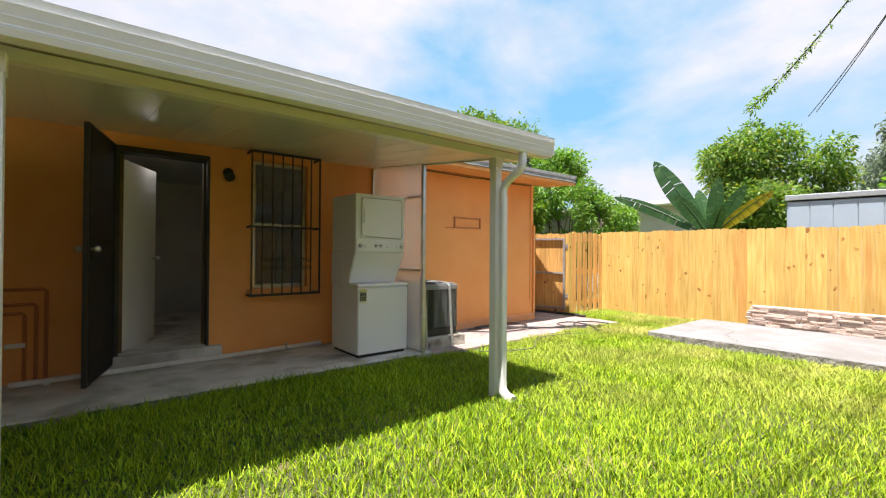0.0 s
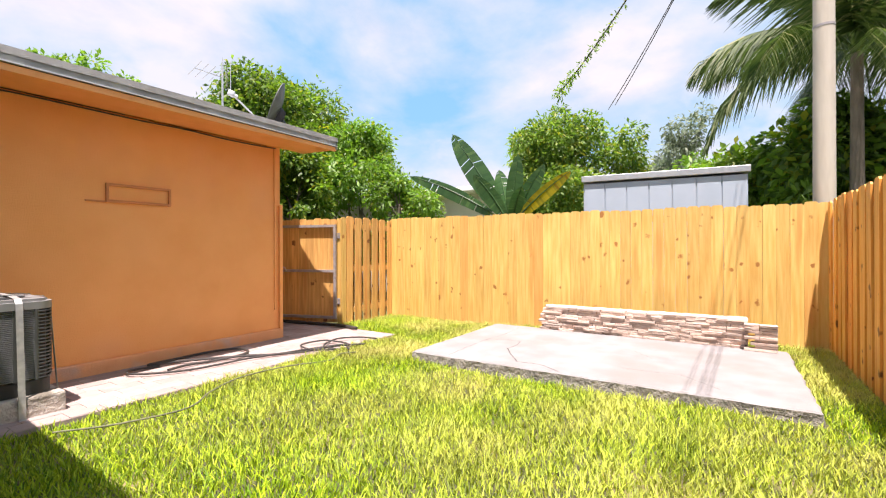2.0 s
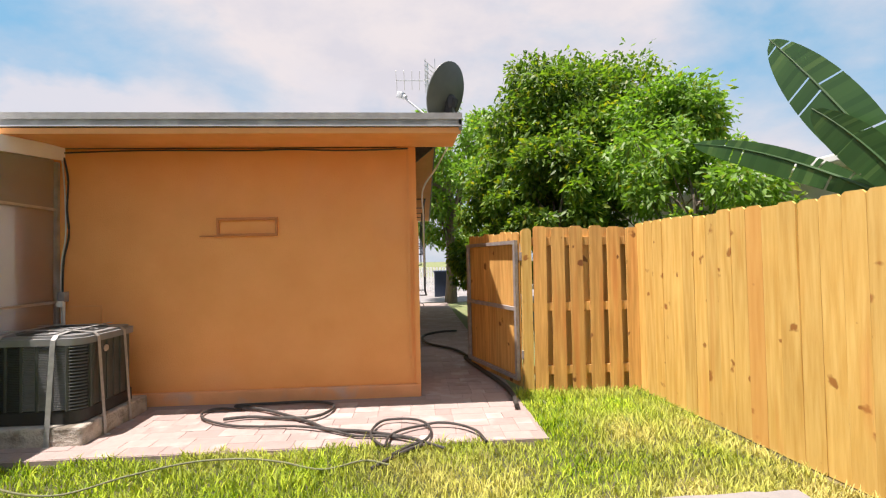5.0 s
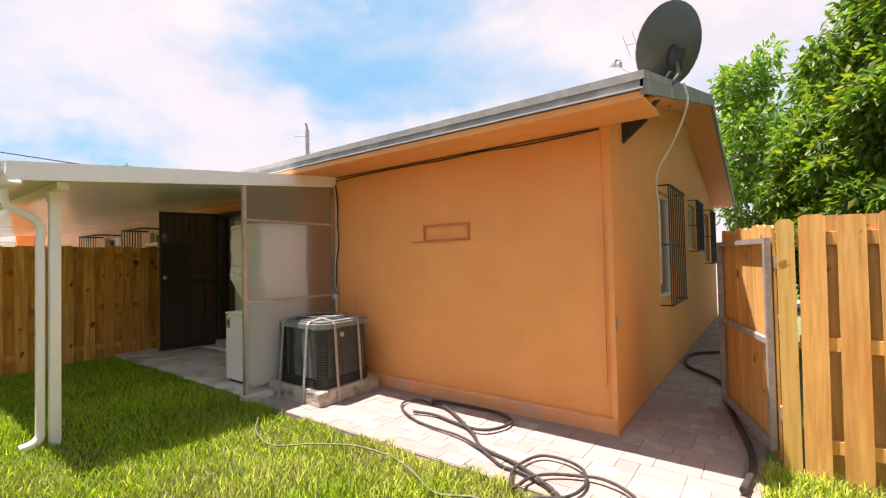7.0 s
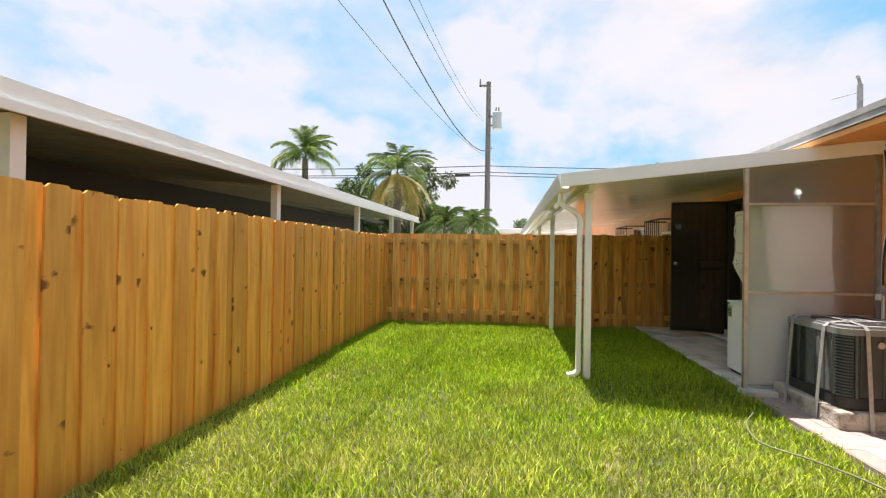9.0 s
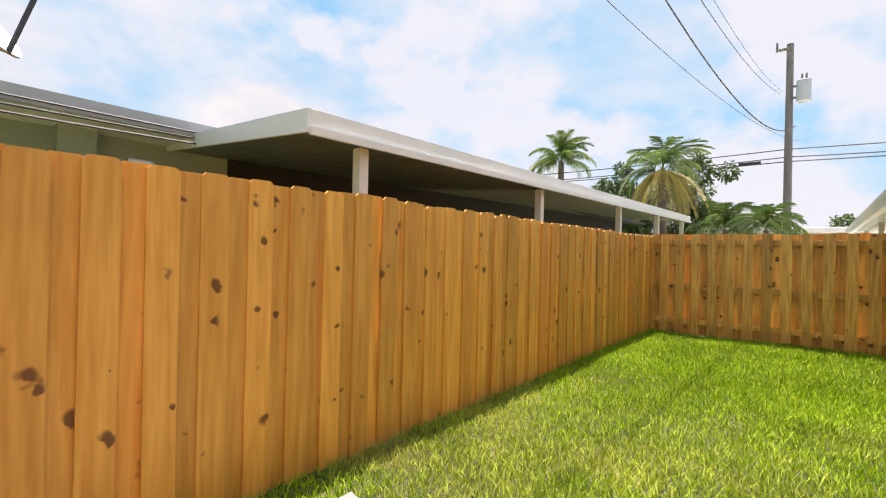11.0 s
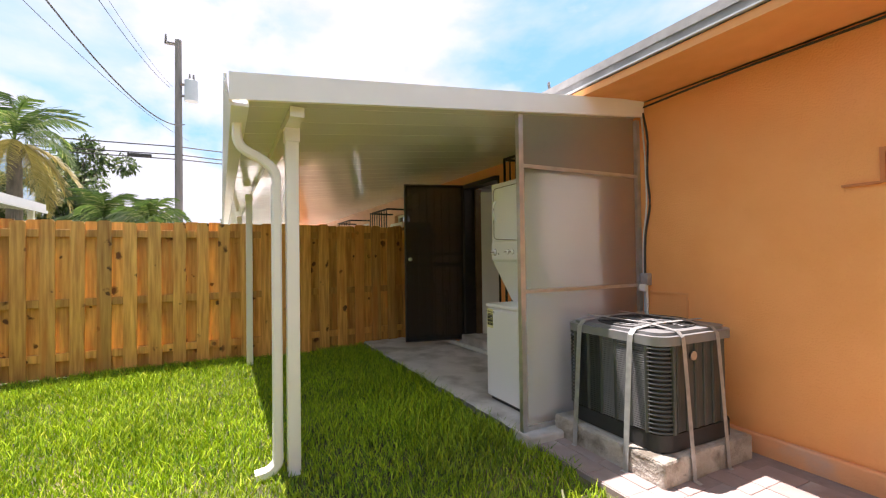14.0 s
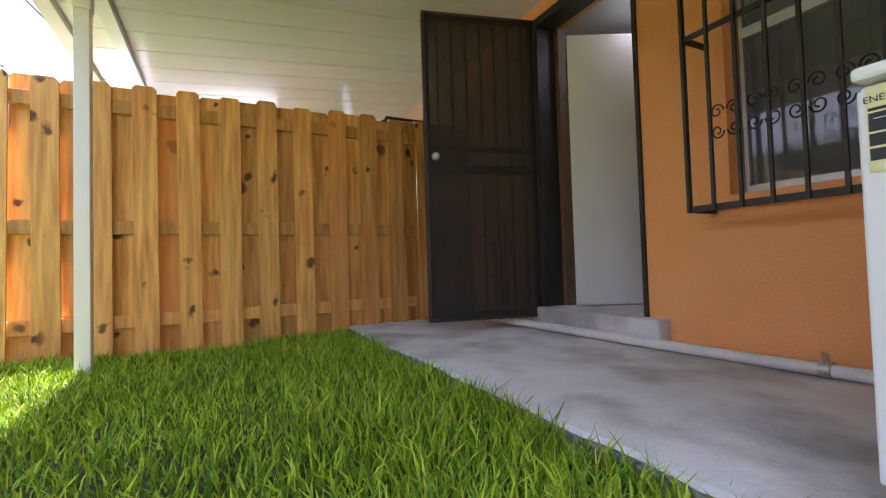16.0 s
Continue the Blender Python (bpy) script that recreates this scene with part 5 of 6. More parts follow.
def tree(label, base, height, radius, count, leaf, material, seed, trunk=0.12, stems=1, clumps=26, low=0.35, category="tree", squash=0.9, offset=(0, 0)):
    rng = np.random.default_rng(seed)
    rnd = random.Random(seed)
    root = thing("tree", label, category)
    x, y = base
    cz = height * (low + 1) / 2
    rz = height * (1 - low) / 2
    cs, rs, limbs = [], [], []
    for k in range(clumps):
        a, b = rnd.uniform(0, 2 * math.pi), rnd.uniform(-1, 1)
        far = rnd.random() < 0.4
        q = math.sqrt(1 - b * b) * (rnd.uniform(1.0, 1.3) if far else rnd.uniform(0.5, 0.9))
        c = (x + offset[0] + radius * 0.72 * q * math.cos(a), y + offset[1] + radius * 0.72 * q * math.sin(a), cz + rz * (rnd.uniform(0.8, 0.98) if far else 0.7) * b)
        cs.append(c)
        rs.append(radius * (rnd.uniform(0.1, 0.2) if far else rnd.uniform(0.2, 0.4)))
        limbs.append(c)
    V, F = leaf_cloud(cs, rs, count, leaf, rng, flat=squash)
    # loose sprays that break the outline
    bm = bmesh.new()
    for s in range(stems):
        ox, oy = (rnd.uniform(-.25, .25), rnd.uniform(-.25, .25)) if stems > 1 else (0, 0)
        top = (x + ox * 2, y + oy * 2, cz)
        pts = curvy([(x + ox, y + oy, -0.1), (x + ox * 1.3 + rnd.uniform(-.08, .08), y + oy * 1.3, height * low * 0.6), top], 5)
        tube(bm, pts, trunk / math.sqrt(stems), 8, [1.15 - 0.6 * i / (len(pts) - 1) for i in range(len(pts))])
    for c in limbs[: 16]:
        z = rnd.uniform(height * low * 0.6, cz)
        pts = curvy([(x, y, z), (x * 0.6 + c[0] * 0.4, y * 0.6 + c[1] * 0.4, z * 0.5 + c[2] * 0.5 + 0.1), c], 3)
        tube(bm, pts, trunk * 0.38, 6, [1 - 0.75 * i / (len(pts) - 1) for i in range(len(pts))])
    part("trunk", bm, M_BARK, root, "brown trunk and limbs", smooth=True)
    o = fast_mesh("crown", V, F, material, root)
    return root


tree("tall dense mango tree behind the garden gate", (9.9, 10.7), 6.05, 2.65, 60000, 0.135, M_LEAF_A, 11, trunk=0.2, clumps=42, low=0.22)
tree("yellow-green mango tree rising over the house roof", (7.4, 16.3), 7.0, 2.5, 14000, 0.18, M_LEAF_B, 12, trunk=0.2, clumps=30, low=0.3)
tree("dark evergreen shrub at the far end of the side walk", (7.95, 10.6), 3.7, 1.25, 10000, 0.13, M_LEAF_A, 41, trunk=0.05, stems=3, clumps=24, low=0.0)
tree("dark evergreen shrub at the far end of the side walk", (8.4, 13.2), 3.4, 1.3, 5000, 0.15, M_LEAF_C, 42, trunk=0.05, stems=3, clumps=24, low=0.0)
tree("broad-leaved tree beside the paved side walk", (8.6, 8.3), 3.9, 1.1, 12000, 0.125, M_LEAF_A, 13, trunk=0.06, clumps=26, low=0.12)
tree("leafy shrub between the garden gate and the trees", (10.7, 8.2), 4.7, 1.6, 16000, 0.115, M_LEAF_B, 43, trunk=0.06, stems=3, clumps=26, low=0.1)
tree("young lime tree with bright leaves behind the fence", (9.75, 6.1), 3.65, 1.15, 10000, 0.095, M_LEAF_B, 14, trunk=0.05, stems=3, clumps=24, low=0.2)
tree("large hedge tree covered in climbing vine", (14.4, 3.7), 5.2, 2.2, 30000, 0.13, M_LEAF_C, 15, trunk=0.16, clumps=36, low=0.15)
tree("grey-leaved tree in the distance", (25.0, 1.8), 7.4, 2.6, 8000, 0.2, M_LEAF_G, 16, trunk=0.18, clumps=28, low=0.2)
tree("bright green bush behind the metal shed", (18.5, 0.2), 4.6, 2.2, 7000, 0.2, M_LEAF_B, 17, clumps=24, low=0.1)
tree("dark leafy tree under the palm fronds", (15.0, -1.3), 4.4, 2.6, 12000, 0.24, M_LEAF_A, 18, trunk=0.15, clumps=26, low=0.05)
tree("dark round tree beyond the back fence", (-26, -9.6), 8.6, 3.6, 16000, 0.3, M_LEAF_D, 19, trunk=0.2, clumps=24, low=0.15)
tree("dark round tree beyond the back fence", (-27, -5.0), 8.4, 3.4, 8000, 0.3, M_LEAF_D, 20, trunk=0.2, clumps=22, low=0.15)
tree("dark round tree beyond the back fence", (-26, 3.4), 4.6, 1.9, 4000, 0.25, M_LEAF_D, 21, trunk=0.15, clumps=18, low=0.15)
tree("dark leafy tree behind the coconut palm", (-19, -7.0), 6.0, 2.3, 16000, 0.2, M_LEAF_D, 51, trunk=0.12, clumps=24, low=0.15)
tree("dark leafy tree behind the coconut palm", (-18.5, -3.4), 5.0, 1.9, 12000, 0.18, M_LEAF_D, 52, trunk=0.1, clumps=20, low=0.1)
tree("green tree far beyond the house roof", (-29, 12.5), 9.2, 2.4, 4000, 0.3, M_LEAF_C, 22, trunk=0.2, clumps=20, low=0.3)


def frond_data(length, droop, leaf_len, pairs, seed, lift=0.5, sag=0.5):
    """One feather frond along +x: a curved midrib with leaflets hanging to both sides."""
    rng = np.random.default_rng(seed)
    V, F = [], []
    def rib(t):
        return np.array([length * t * (1 - 0.18 * droop * t), 0, length * (lift * t - droop * t * t)])
    for i in range(14):
        a, b = rib(i / 14), rib((i + 1) / 14)
        w = 0.02 * (1 - i / 15) * length / 2
        k = len(V)
        V += [a + (0, -w, 0), a + (0, w, 0), b + (0, w, 0), b + (0, -w, 0)]
        F.append((k, k + 1, k + 2, k + 3))
    for i in range(pairs):
        t = 0.12 + 0.88 * i / pairs
        p = rib(t)
        L = leaf_len * (math.sin(math.pi * min(t * 0.9 + 0.08, 1)) ** 0.6) * (0.85 + 0.3 * rng.random())
        for s in (-1, 1):
            d = np.array([0.55 + 0.3 * rng.random(), s * 0.8, -sag * (0.6 + 0.8 * rng.random())])
            d /= np.linalg.norm(d)
            q = np.array([0.012, 0, 0.006]) * (0.6 + leaf_len / 1.2)
            k = len(V)
            e = p + d * L + (0, 0, -0.25 * L * sag)
            m_ = p + d * L * 0.55
            V += [p - q, p + q, m_ + q * 0.9, m_ - q * 0.9, e + q * 0.1, e - q * 0.1]
            F += [(k, k + 1, k + 2, k + 3), (k + 3, k + 2, k + 4, k + 5)]
    return V, F


def palm(label, base, top, length, fronds, leaf_len, trunk, seed, pairs=30, lean=(0, 0), dry=0, sag=0.5):
    root = thing("palm_tree", label, "palm tree")
    rnd = random.Random(seed)
    x, y = base
    bm = bmesh.new()
    pts = curvy([(x - lean[0], y - lean[1], -0.1), (x - lean[0] * 0.4, y - lean[1] * 0.4, top * 0.5), (x, y, top)], 8)
    tube(bm, pts, trunk, 10, [1.2 - 0.35 * i / (len(pts) - 1) + 0.04 * (i % 2) for i in range(len(pts))])
    part("trunk", bm, M_BARK, root, "ringed grey palm trunk", smooth=True)
    cache = {}
    for k in range(fronds):
        old = k < dry
        kind = (old, k % 4)
        if kind not in cache:
            up = rnd.uniform(0.55, 1.15) if not old else 0.1
            V, F = frond_data(length, rnd.uniform(0.75, 1.15) if not old else 0.85, leaf_len, pairs, seed + k, up, sag)
            ob = fast_mesh("frond", V, F, M_LEAF_Y if old else M_LEAF_P, root)
            cache[kind] = ob.data
        else:
            ob = new("frond", cache[kind])
            ob.parent = root
        tilt = -rnd.uniform(-25, 65) if not old else rnd.uniform(-5, 30)
        ob.matrix_basis = pose(x, y, top, 0, tilt, k * 137.5 + rnd.uniform(-10, 10))
    return root


palm("green feather palm behind the fence corner with drooping fronds", (12.9, -1.7), 4.7, 3.1, 32, 0.85, 0.1, 31, pairs=75, sag=1.0)
palm("green feather palm behind the fence corner with drooping fronds", (14.2, -3.6), 5.3, 3.2, 28, 0.8, 0.1, 32, pairs=70, sag=0.75)
palm("tall coconut palm beyond the white carport roof", (-17.6, -10.4), 7.0, 2.5, 26, 0.55, 0.2, 33, pairs=70, sag=0.5)
palm("coconut palm with yellowed hanging fronds beyond the back fence", (-13.4, -3.6), 5.2, 2.3, 34, 0.5, 0.2, 34, pairs=64, dry=18, sag=0.6)
palm("low green palm behind the back fence", (-11.2, 0.3), 2.4, 1.5, 18, 0.45, 0.1, 35, pairs=36, sag=0.8)
palm("low green palm behind the back fence", (-11.8, -1.0), 2.5, 1.6, 18, 0.45, 0.1, 36, pairs=36, sag=0.8)


def banana():
    root = thing("banana_plant", "banana plant with large torn leaves leaning over the fence", "banana plant")
    bx, by = 9.75, 3.6
    bm = bmesh.new()
    tube(bm, [(bx, by, -0.1), (bx, by, 1.0), (bx + 0.03, by, 1.75)], 0.11, 12, [1.2, 1, 0.7])
    part("stem", bm, M_BANANA, root, "thick green stem", smooth=True)
    rnd = random.Random(5)
    specs = [((-0.2, 1.12, 1.95), 0.8, 0.44, 0.14, M_BANANA), ((-0.4, 2.0, 1.35), 0.9, 0.26, 0.26, M_BANANA), ((-0.1, -0.2, 1.35), 0.55, 0.3, 0.12, M_BANANA), ((-0.3, 0.6, 1.15), 0.6, 0.3, 0.3, M_BANANA),
             ((-0.1, -1.15, 1.05), 0.7, 0.24, 0.22, M_BANANA_Y), ((0.0, -0.65, 1.2), 0.5, 0.28, 0.2, M_BANANA), ((0.6, 0.1, 1.1), 0.8, 0.3, 0.5, M_BANANA), ((0.15, 0.3, 1.2), 0.7, 0.32, 0.2, M_BANANA), ((-0.3, -0.35, 0.8), 0.7, 0.26, 0.3, M_BANANA)]
    for (dx, dy, dz), L, w, droop, m_ in specs:
        d = Vector((dx, dy, dz))
        start = Vector((bx, by, 1.65))
        side = d.cross(Vector((1, 0.25, 0)) if L != 1.0 else Vector((0, 0, 1))).normalized()
        bm = bmesh.new()
        n = 30
        for s in (-1, 1):
            tear = 0
            for i in range(n):
                t0, t1 = i / n, (i + (0.7 if rnd.random() < 0.09 else 1.0)) / n
                def at(t, e):
                    k = 0.18 + 0.82 * t
                    c = start + d * k + Vector((0, 0, -droop * t * t * d.length * 0.5))
                    ww = w * 0.5 * math.sin(math.pi * min(0.08 + t * 0.93, 1)) ** 0.5
                    return c + side * s * ww * e + Vector((0, 0, (-0.28 if e else 0) * ww * e))
                hang = 0.0
                vs = [bm.verts.new(at(t0, 0)), bm.verts.new(at(min(t1, 1), 0)), bm.verts.new(at(min(t1, 1), 1) - Vector((0, 0, hang))), bm.verts.new(at(t0, 1))]
                bm.faces.new(vs)
        lf = part("leaf", bm, m_, root, "yellowed torn leaf" if m_ is M_BANANA_Y else "")
        bm = bmesh.new()
        pts = [start] + [start + d * (0.18 + 0.82 * t) + Vector((0, 0, -droop * t * t * d.length * 0.5 + 0.004)) for t in [i / 8 for i in range(9)]]
        tube(bm, pts, 0.016, 6, [1.3] + [1 - 0.09 * i for i in range(9)])
        part("midrib", bm, M_BANANA, lf, smooth=True)


banana()

# ---- poles, wires ----
def pole(name, label, x, y, h, r, m_, lean=(0, 0)):
    rt = thing(name, label, "utility pole")
    bm = bmesh.new()
    tube(bm, [(x, y, -0.1), (x + lean[0] * 0.5, y + lean[1] * 0.5, h / 2), (x + lean[0], y + lean[1], h)], r, 16, [1.05, 0.95, 0.8])
    part("pole_shaft", bm, m_, rt, smooth=True)
    return rt


p1 = pole("utility_pole", "pale wooden utility pole just behind the fence corner", 9.56, -0.78, 9.6, 0.115, M_POLE)
bm = bmesh.new()
cyl(bm, (9.56, -0.78, 4.0), (9.56, -0.78, 4.03), 0.115, seg=16)
part("band", bm, M_GALV, p1, smooth=True)
p2 = pole("utility_pole", "grey wooden utility pole with a transformer beyond the back fence", -17.15, 0.62, 11.0, 0.16, M_POLEG)
bm = bmesh.new()
cyl(bm, (-16.95, 1.12, 8.3), (-16.95, 1.12, 9.2), 0.26, seg=20)
cyl(bm, (-16.95, 1.12, 9.2), (-16.95, 1.12, 9.28), 0.26, 0.1, seg=20)
part("transformer", bm, M_CAN, p2, "light grey transformer can", smooth=True)
part("bracket", boxes((-17.1, -16.95, 0.7, 0.95, 8.5, 8.56), (-17.1, -16.95, 0.7, 0.95, 9.0, 9.06), (-17.3, -17.1, 0.1, 0.6, 10.8, 10.86)), M_POLEG, p2)
bm = bmesh.new()
for y, z in ((0.15, 10.9), (1.2, 9.3), (1.05, 9.3)):
    cyl(bm, (-17.15, y, z), (-17.15, y, z + 0.28), 0.05, 0.03, seg=8)
part("insulator", bm, M_POLEG, p2)


def wire(label, a, b, sag, r=0.012, material=None, thin=1.0):
    a, b = Vector(a), Vector(b)
    pts = [a.lerp(b, t) - Vector((0, 0, sag * 4 * t * (1 - t))) for t in [i / 24 for i in range(25)]]
    bm = bmesh.new()
    tube(bm, pts, r, 5, [thin + (1 - thin) * i / 24 for i in range(25)])
    return tagged(part("overhead_wire", bm, material or M_RUBBER, None, label), "", "overhead wire")


wire("black service cable running high across the yard", (9.6, -0.56, 6.57), (-17.1, 0.85, 7.3), 1.9, 0.024, None, 0.2)
wire("black twisted cable above the yard", (9.6, -0.65, 6.53), (-17.1, 0.31, 8.84), 0.98, 0.008)
wire("thin wire above the yard", (9.4, -1.94, 6.15), (-17.1, 1.0, 6.6), 0.94, 0.006)
wire("thin wire above the yard", (9.6, -0.5, 6.6), (-17.1, 0.4, 8.9), 0.9, 0.005)
for z, s in ((6.3, 0.35), (5.75, 0.3), (5.95, 0.4)):
    wire("long cable strung along the row of poles", (-17.1, 0.6, z), (-20.0, 34, z + 0.4), s, 0.025)
    wire("long cable strung along the row of poles", (-17.1, 0.6, z), (-14.5, -30, z + 0.3), s, 0.025)
part("splice", boxes((-17.0, -16.9, -1.2, -0.35, 5.72, 5.84)), M_RUBBER, tagged(thing("cable_splice", "black splice case on the cable", "cable"), ""))
wire("vine-grown cable climbing from the hedge tree to the pole", (14.6, 4.3, 5.6), (9.85, -0.9, 9.3), 0.5, 0.018)
wire("thin cable from the hedge tree to the pole", (16.8, 3.4, 5.6), (9.9, -1.0, 8.7), 0.25, 0.012)
wire("thin cable from the hedge tree to the pole", (16.8, 3.2, 5.7), (9.95, -1.0, 8.9), 0.25, 0.012)
rng = np.random.default_rng(77)
tv = np.linspace(0, 0.6, 90)
pts = [Vector((14.6, 4.3, 5.6)).lerp(Vector((9.85, -0.9, 9.3)), t) - Vector((0, 0, 0.5 * 4 * t * (1 - t))) for t in tv]
V, F = leaf_cloud([tuple(p) for p in pts], [0.05 + 0.13 * (1 - t / 0.6) ** 2 for t in tv], 420, 0.1, rng)
tagged(fast_mesh("climbing_vine", V, F, M_LEAF_C, None, "green vine creeping along the cable"), "", "vine")

# ---- houses and sheds around ----
shed = thing("metal_shed", "light blue-grey metal shed behind the wooden fence", "shed", at=(9.78, 2.28, 0), turn=-83.5)
part("shed_body", boxes((0, 2.3, 0.02, 1.8, -0.05, 2.3)), M_SHED, shed)
for k in range(7):
    part("panel", boxes((0.02 + k * 0.327, 0.33 + k * 0.327, 0.005, 0.018, 0.0, 2.3), bevel=0.003), M_SHED, shed)
part("shed_roof", boxes((-0.03, 2.33, -0.03, 1.85, 2.33, 2.43), bevel=0.008), M_ALU, shed)

nh = thing("house_beyond_fence", "pale grey-green house with flat white roof behind the trees", "house")
part("wall", panel_wall("y", (12.7, 12.9), 5.2, 15.0, -0.1, 2.72, [(7.2, 8.2, 1.1, 2.2)]), M_CREAM, nh)
part("wall", boxes((12.9, 19.0, 5.2, 5.4, -0.1, 2.72)), M_CREAM, nh)
part("roof", boxes((12.2, 19.5, 4.7, 15.5, 2.72, 2.84), bevel=0.02), M_WHITE, nh)
wd = part("window", boxes((12.8, 12.84, 7.2, 8.2, 1.1, 2.2)), M_ALU, nh)
part("pane", boxes((12.78, 12.797, 7.25, 8.15, 1.15, 2.15)), M_GLASS, wd)

# neighbour on the south side: long white carport roof and house
ca = thing("carport", "long white metal carport roof on white posts over the fence", "carport")
CX0, CX1, CY = -9.0, 5.65, -1.62
CZ = lambda x: 2.38 + 0.013 * (5.65 - x)
bm = bmesh.new()
for a, b in ((CX0, CX1),):
    vs = [(a, CZ(a)), (b, CZ(b)), (b, CZ(b) + 0.2), (a, CZ(a) + 0.2)]
    prism(bm, vs, "y", CY - 0.03, CY)
part("fascia", bm, M_WHITE, ca)
bm = bmesh.new()
prism(bm, [(CX0, CZ(CX0) - 0.02), (CX1, CZ(CX1) - 0.02), (CX1, CZ(CX1) + 0.05), (CX0, CZ(CX0) + 0.05)], "y", CY + 0.0, CY + 0.035)
part("gutter_lip", bm, M_WHITE, ca)
# Darker copy of the pan colour, with the underside's shade put into it.
M_DARKPAN = mat("shade_grey_pan", (0.17, 0.175, 0.17), (0.13, 0.135, 0.13), scale=3, rough=0.5)
ea, eb = (lambda x: (CY - 0.03, CZ(x) + 0.02)), (lambda x: (-4.85, CZ(x) + 0.27))
part("roof_pan", corrugated(CX0, 0.9, 0.3, 0.02, 0.01, ea, eb, 0.04), M_PAN, ca, "white pans seen from below")
part("roof_pan", corrugated(0.9, CX1 - 0.01, 0.3, 0.02, 0.01, ea, eb, 0.04), M_DARKPAN, ca, "dark grey pans seen from below, shade in their colour")
bm = bmesh.new()
prism(bm, [(CY, CZ(CX1) - 0.0), (-4.85, CZ(CX1) + 0.25), (-4.85, CZ(CX1) + 0.4), (CY, CZ(CX1) + 0.2)], "x", CX1, CX1 + 0.03)
part("end_fascia", bm, M_WHITE, ca)
for px in (4.92, 1.2, -2.6, -5.8, -8.8):
    part("carport_post", boxes((px - 0.055, px + 0.055, -1.9, -1.79, -0.05, CZ(px) + 0.02), bevel=0.004), M_WHITE, ca)
sh = thing("neighbour_house", "grey-green stucco house with dark shingled eave beyond the fence", "house")
# Near-black colour stands in for the deep shade under the carport.
part("wall", boxes((-12.0, 4.9, -5.05, -4.87, -0.1, 2.95)), M_ACD, sh, "rear wall coloured near black to stand for carport shade")
part("wall", panel_wall("x", (-5.05, -4.85), 4.9, 14.0, -0.1, 2.72, [(6.9, 7.9, 1.1, 2.1)]), M_GREEN, sh)
part("pilaster", boxes((6.45, 6.8, -4.849, -4.62, -0.1, 2.69)), M_GREEN, sh)
bm = bmesh.new()
prism(bm, [(-4.0, 2.72), (-9.0, 3.35), (-9.0, 3.5), (-4.0, 2.84)], "x", -12.5, 14.5)
part("roof", bm, M_DARKROOF, sh)
part("fascia", boxes((5.2, 14.5, -4.0, -3.97, 2.69, 2.85)), M_CAN, sh, "grey metal fascia")
part("soffit", boxes((4.95, 14.5, -4.85, -4.0, 2.69, 2.717)), M_WHITE, sh)
gw = part("window", boxes((6.9, 7.9, -4.98, -4.92, 1.1, 2.1)), M_ALU, sh)
bm = bmesh.new()
for k in range(8):
    box(bm, 7.3 + k * 0.12, 7.32 + k * 0.12, -4.63, -4.61, 1.1, 2.38)
for z in (1.1, 1.7, 2.36):
    box(bm, 7.3, 8.2, -4.61, -4.6, z, z + 0.02)
part("window_grille", bm, M_WHITE, gw)
# far low roofs to the west
wh = thing("far_house", "low pale house with white roof far beyond the back fence", "house")
part("wall", boxes((-24, -20, -4, 12, -0.1, 2.7)), M_CREAM, wh)
part("roof", boxes((-24.5, -19.5, -4.5, 12.5, 2.7, 2.95), bevel=0.03), M_WHITE, wh)
pk = thing("far_house", "low house with pinkish roof beyond the back fence", "house")
part("wall", boxes((-34, -28, -14, 6, -0.1, 2.9)), M_PEACH, pk)
part("roof", boxes((-34.5, -27.5, -14.5, 6.5, 2.9, 3.15), bevel=0.03), M_STONE, pk)


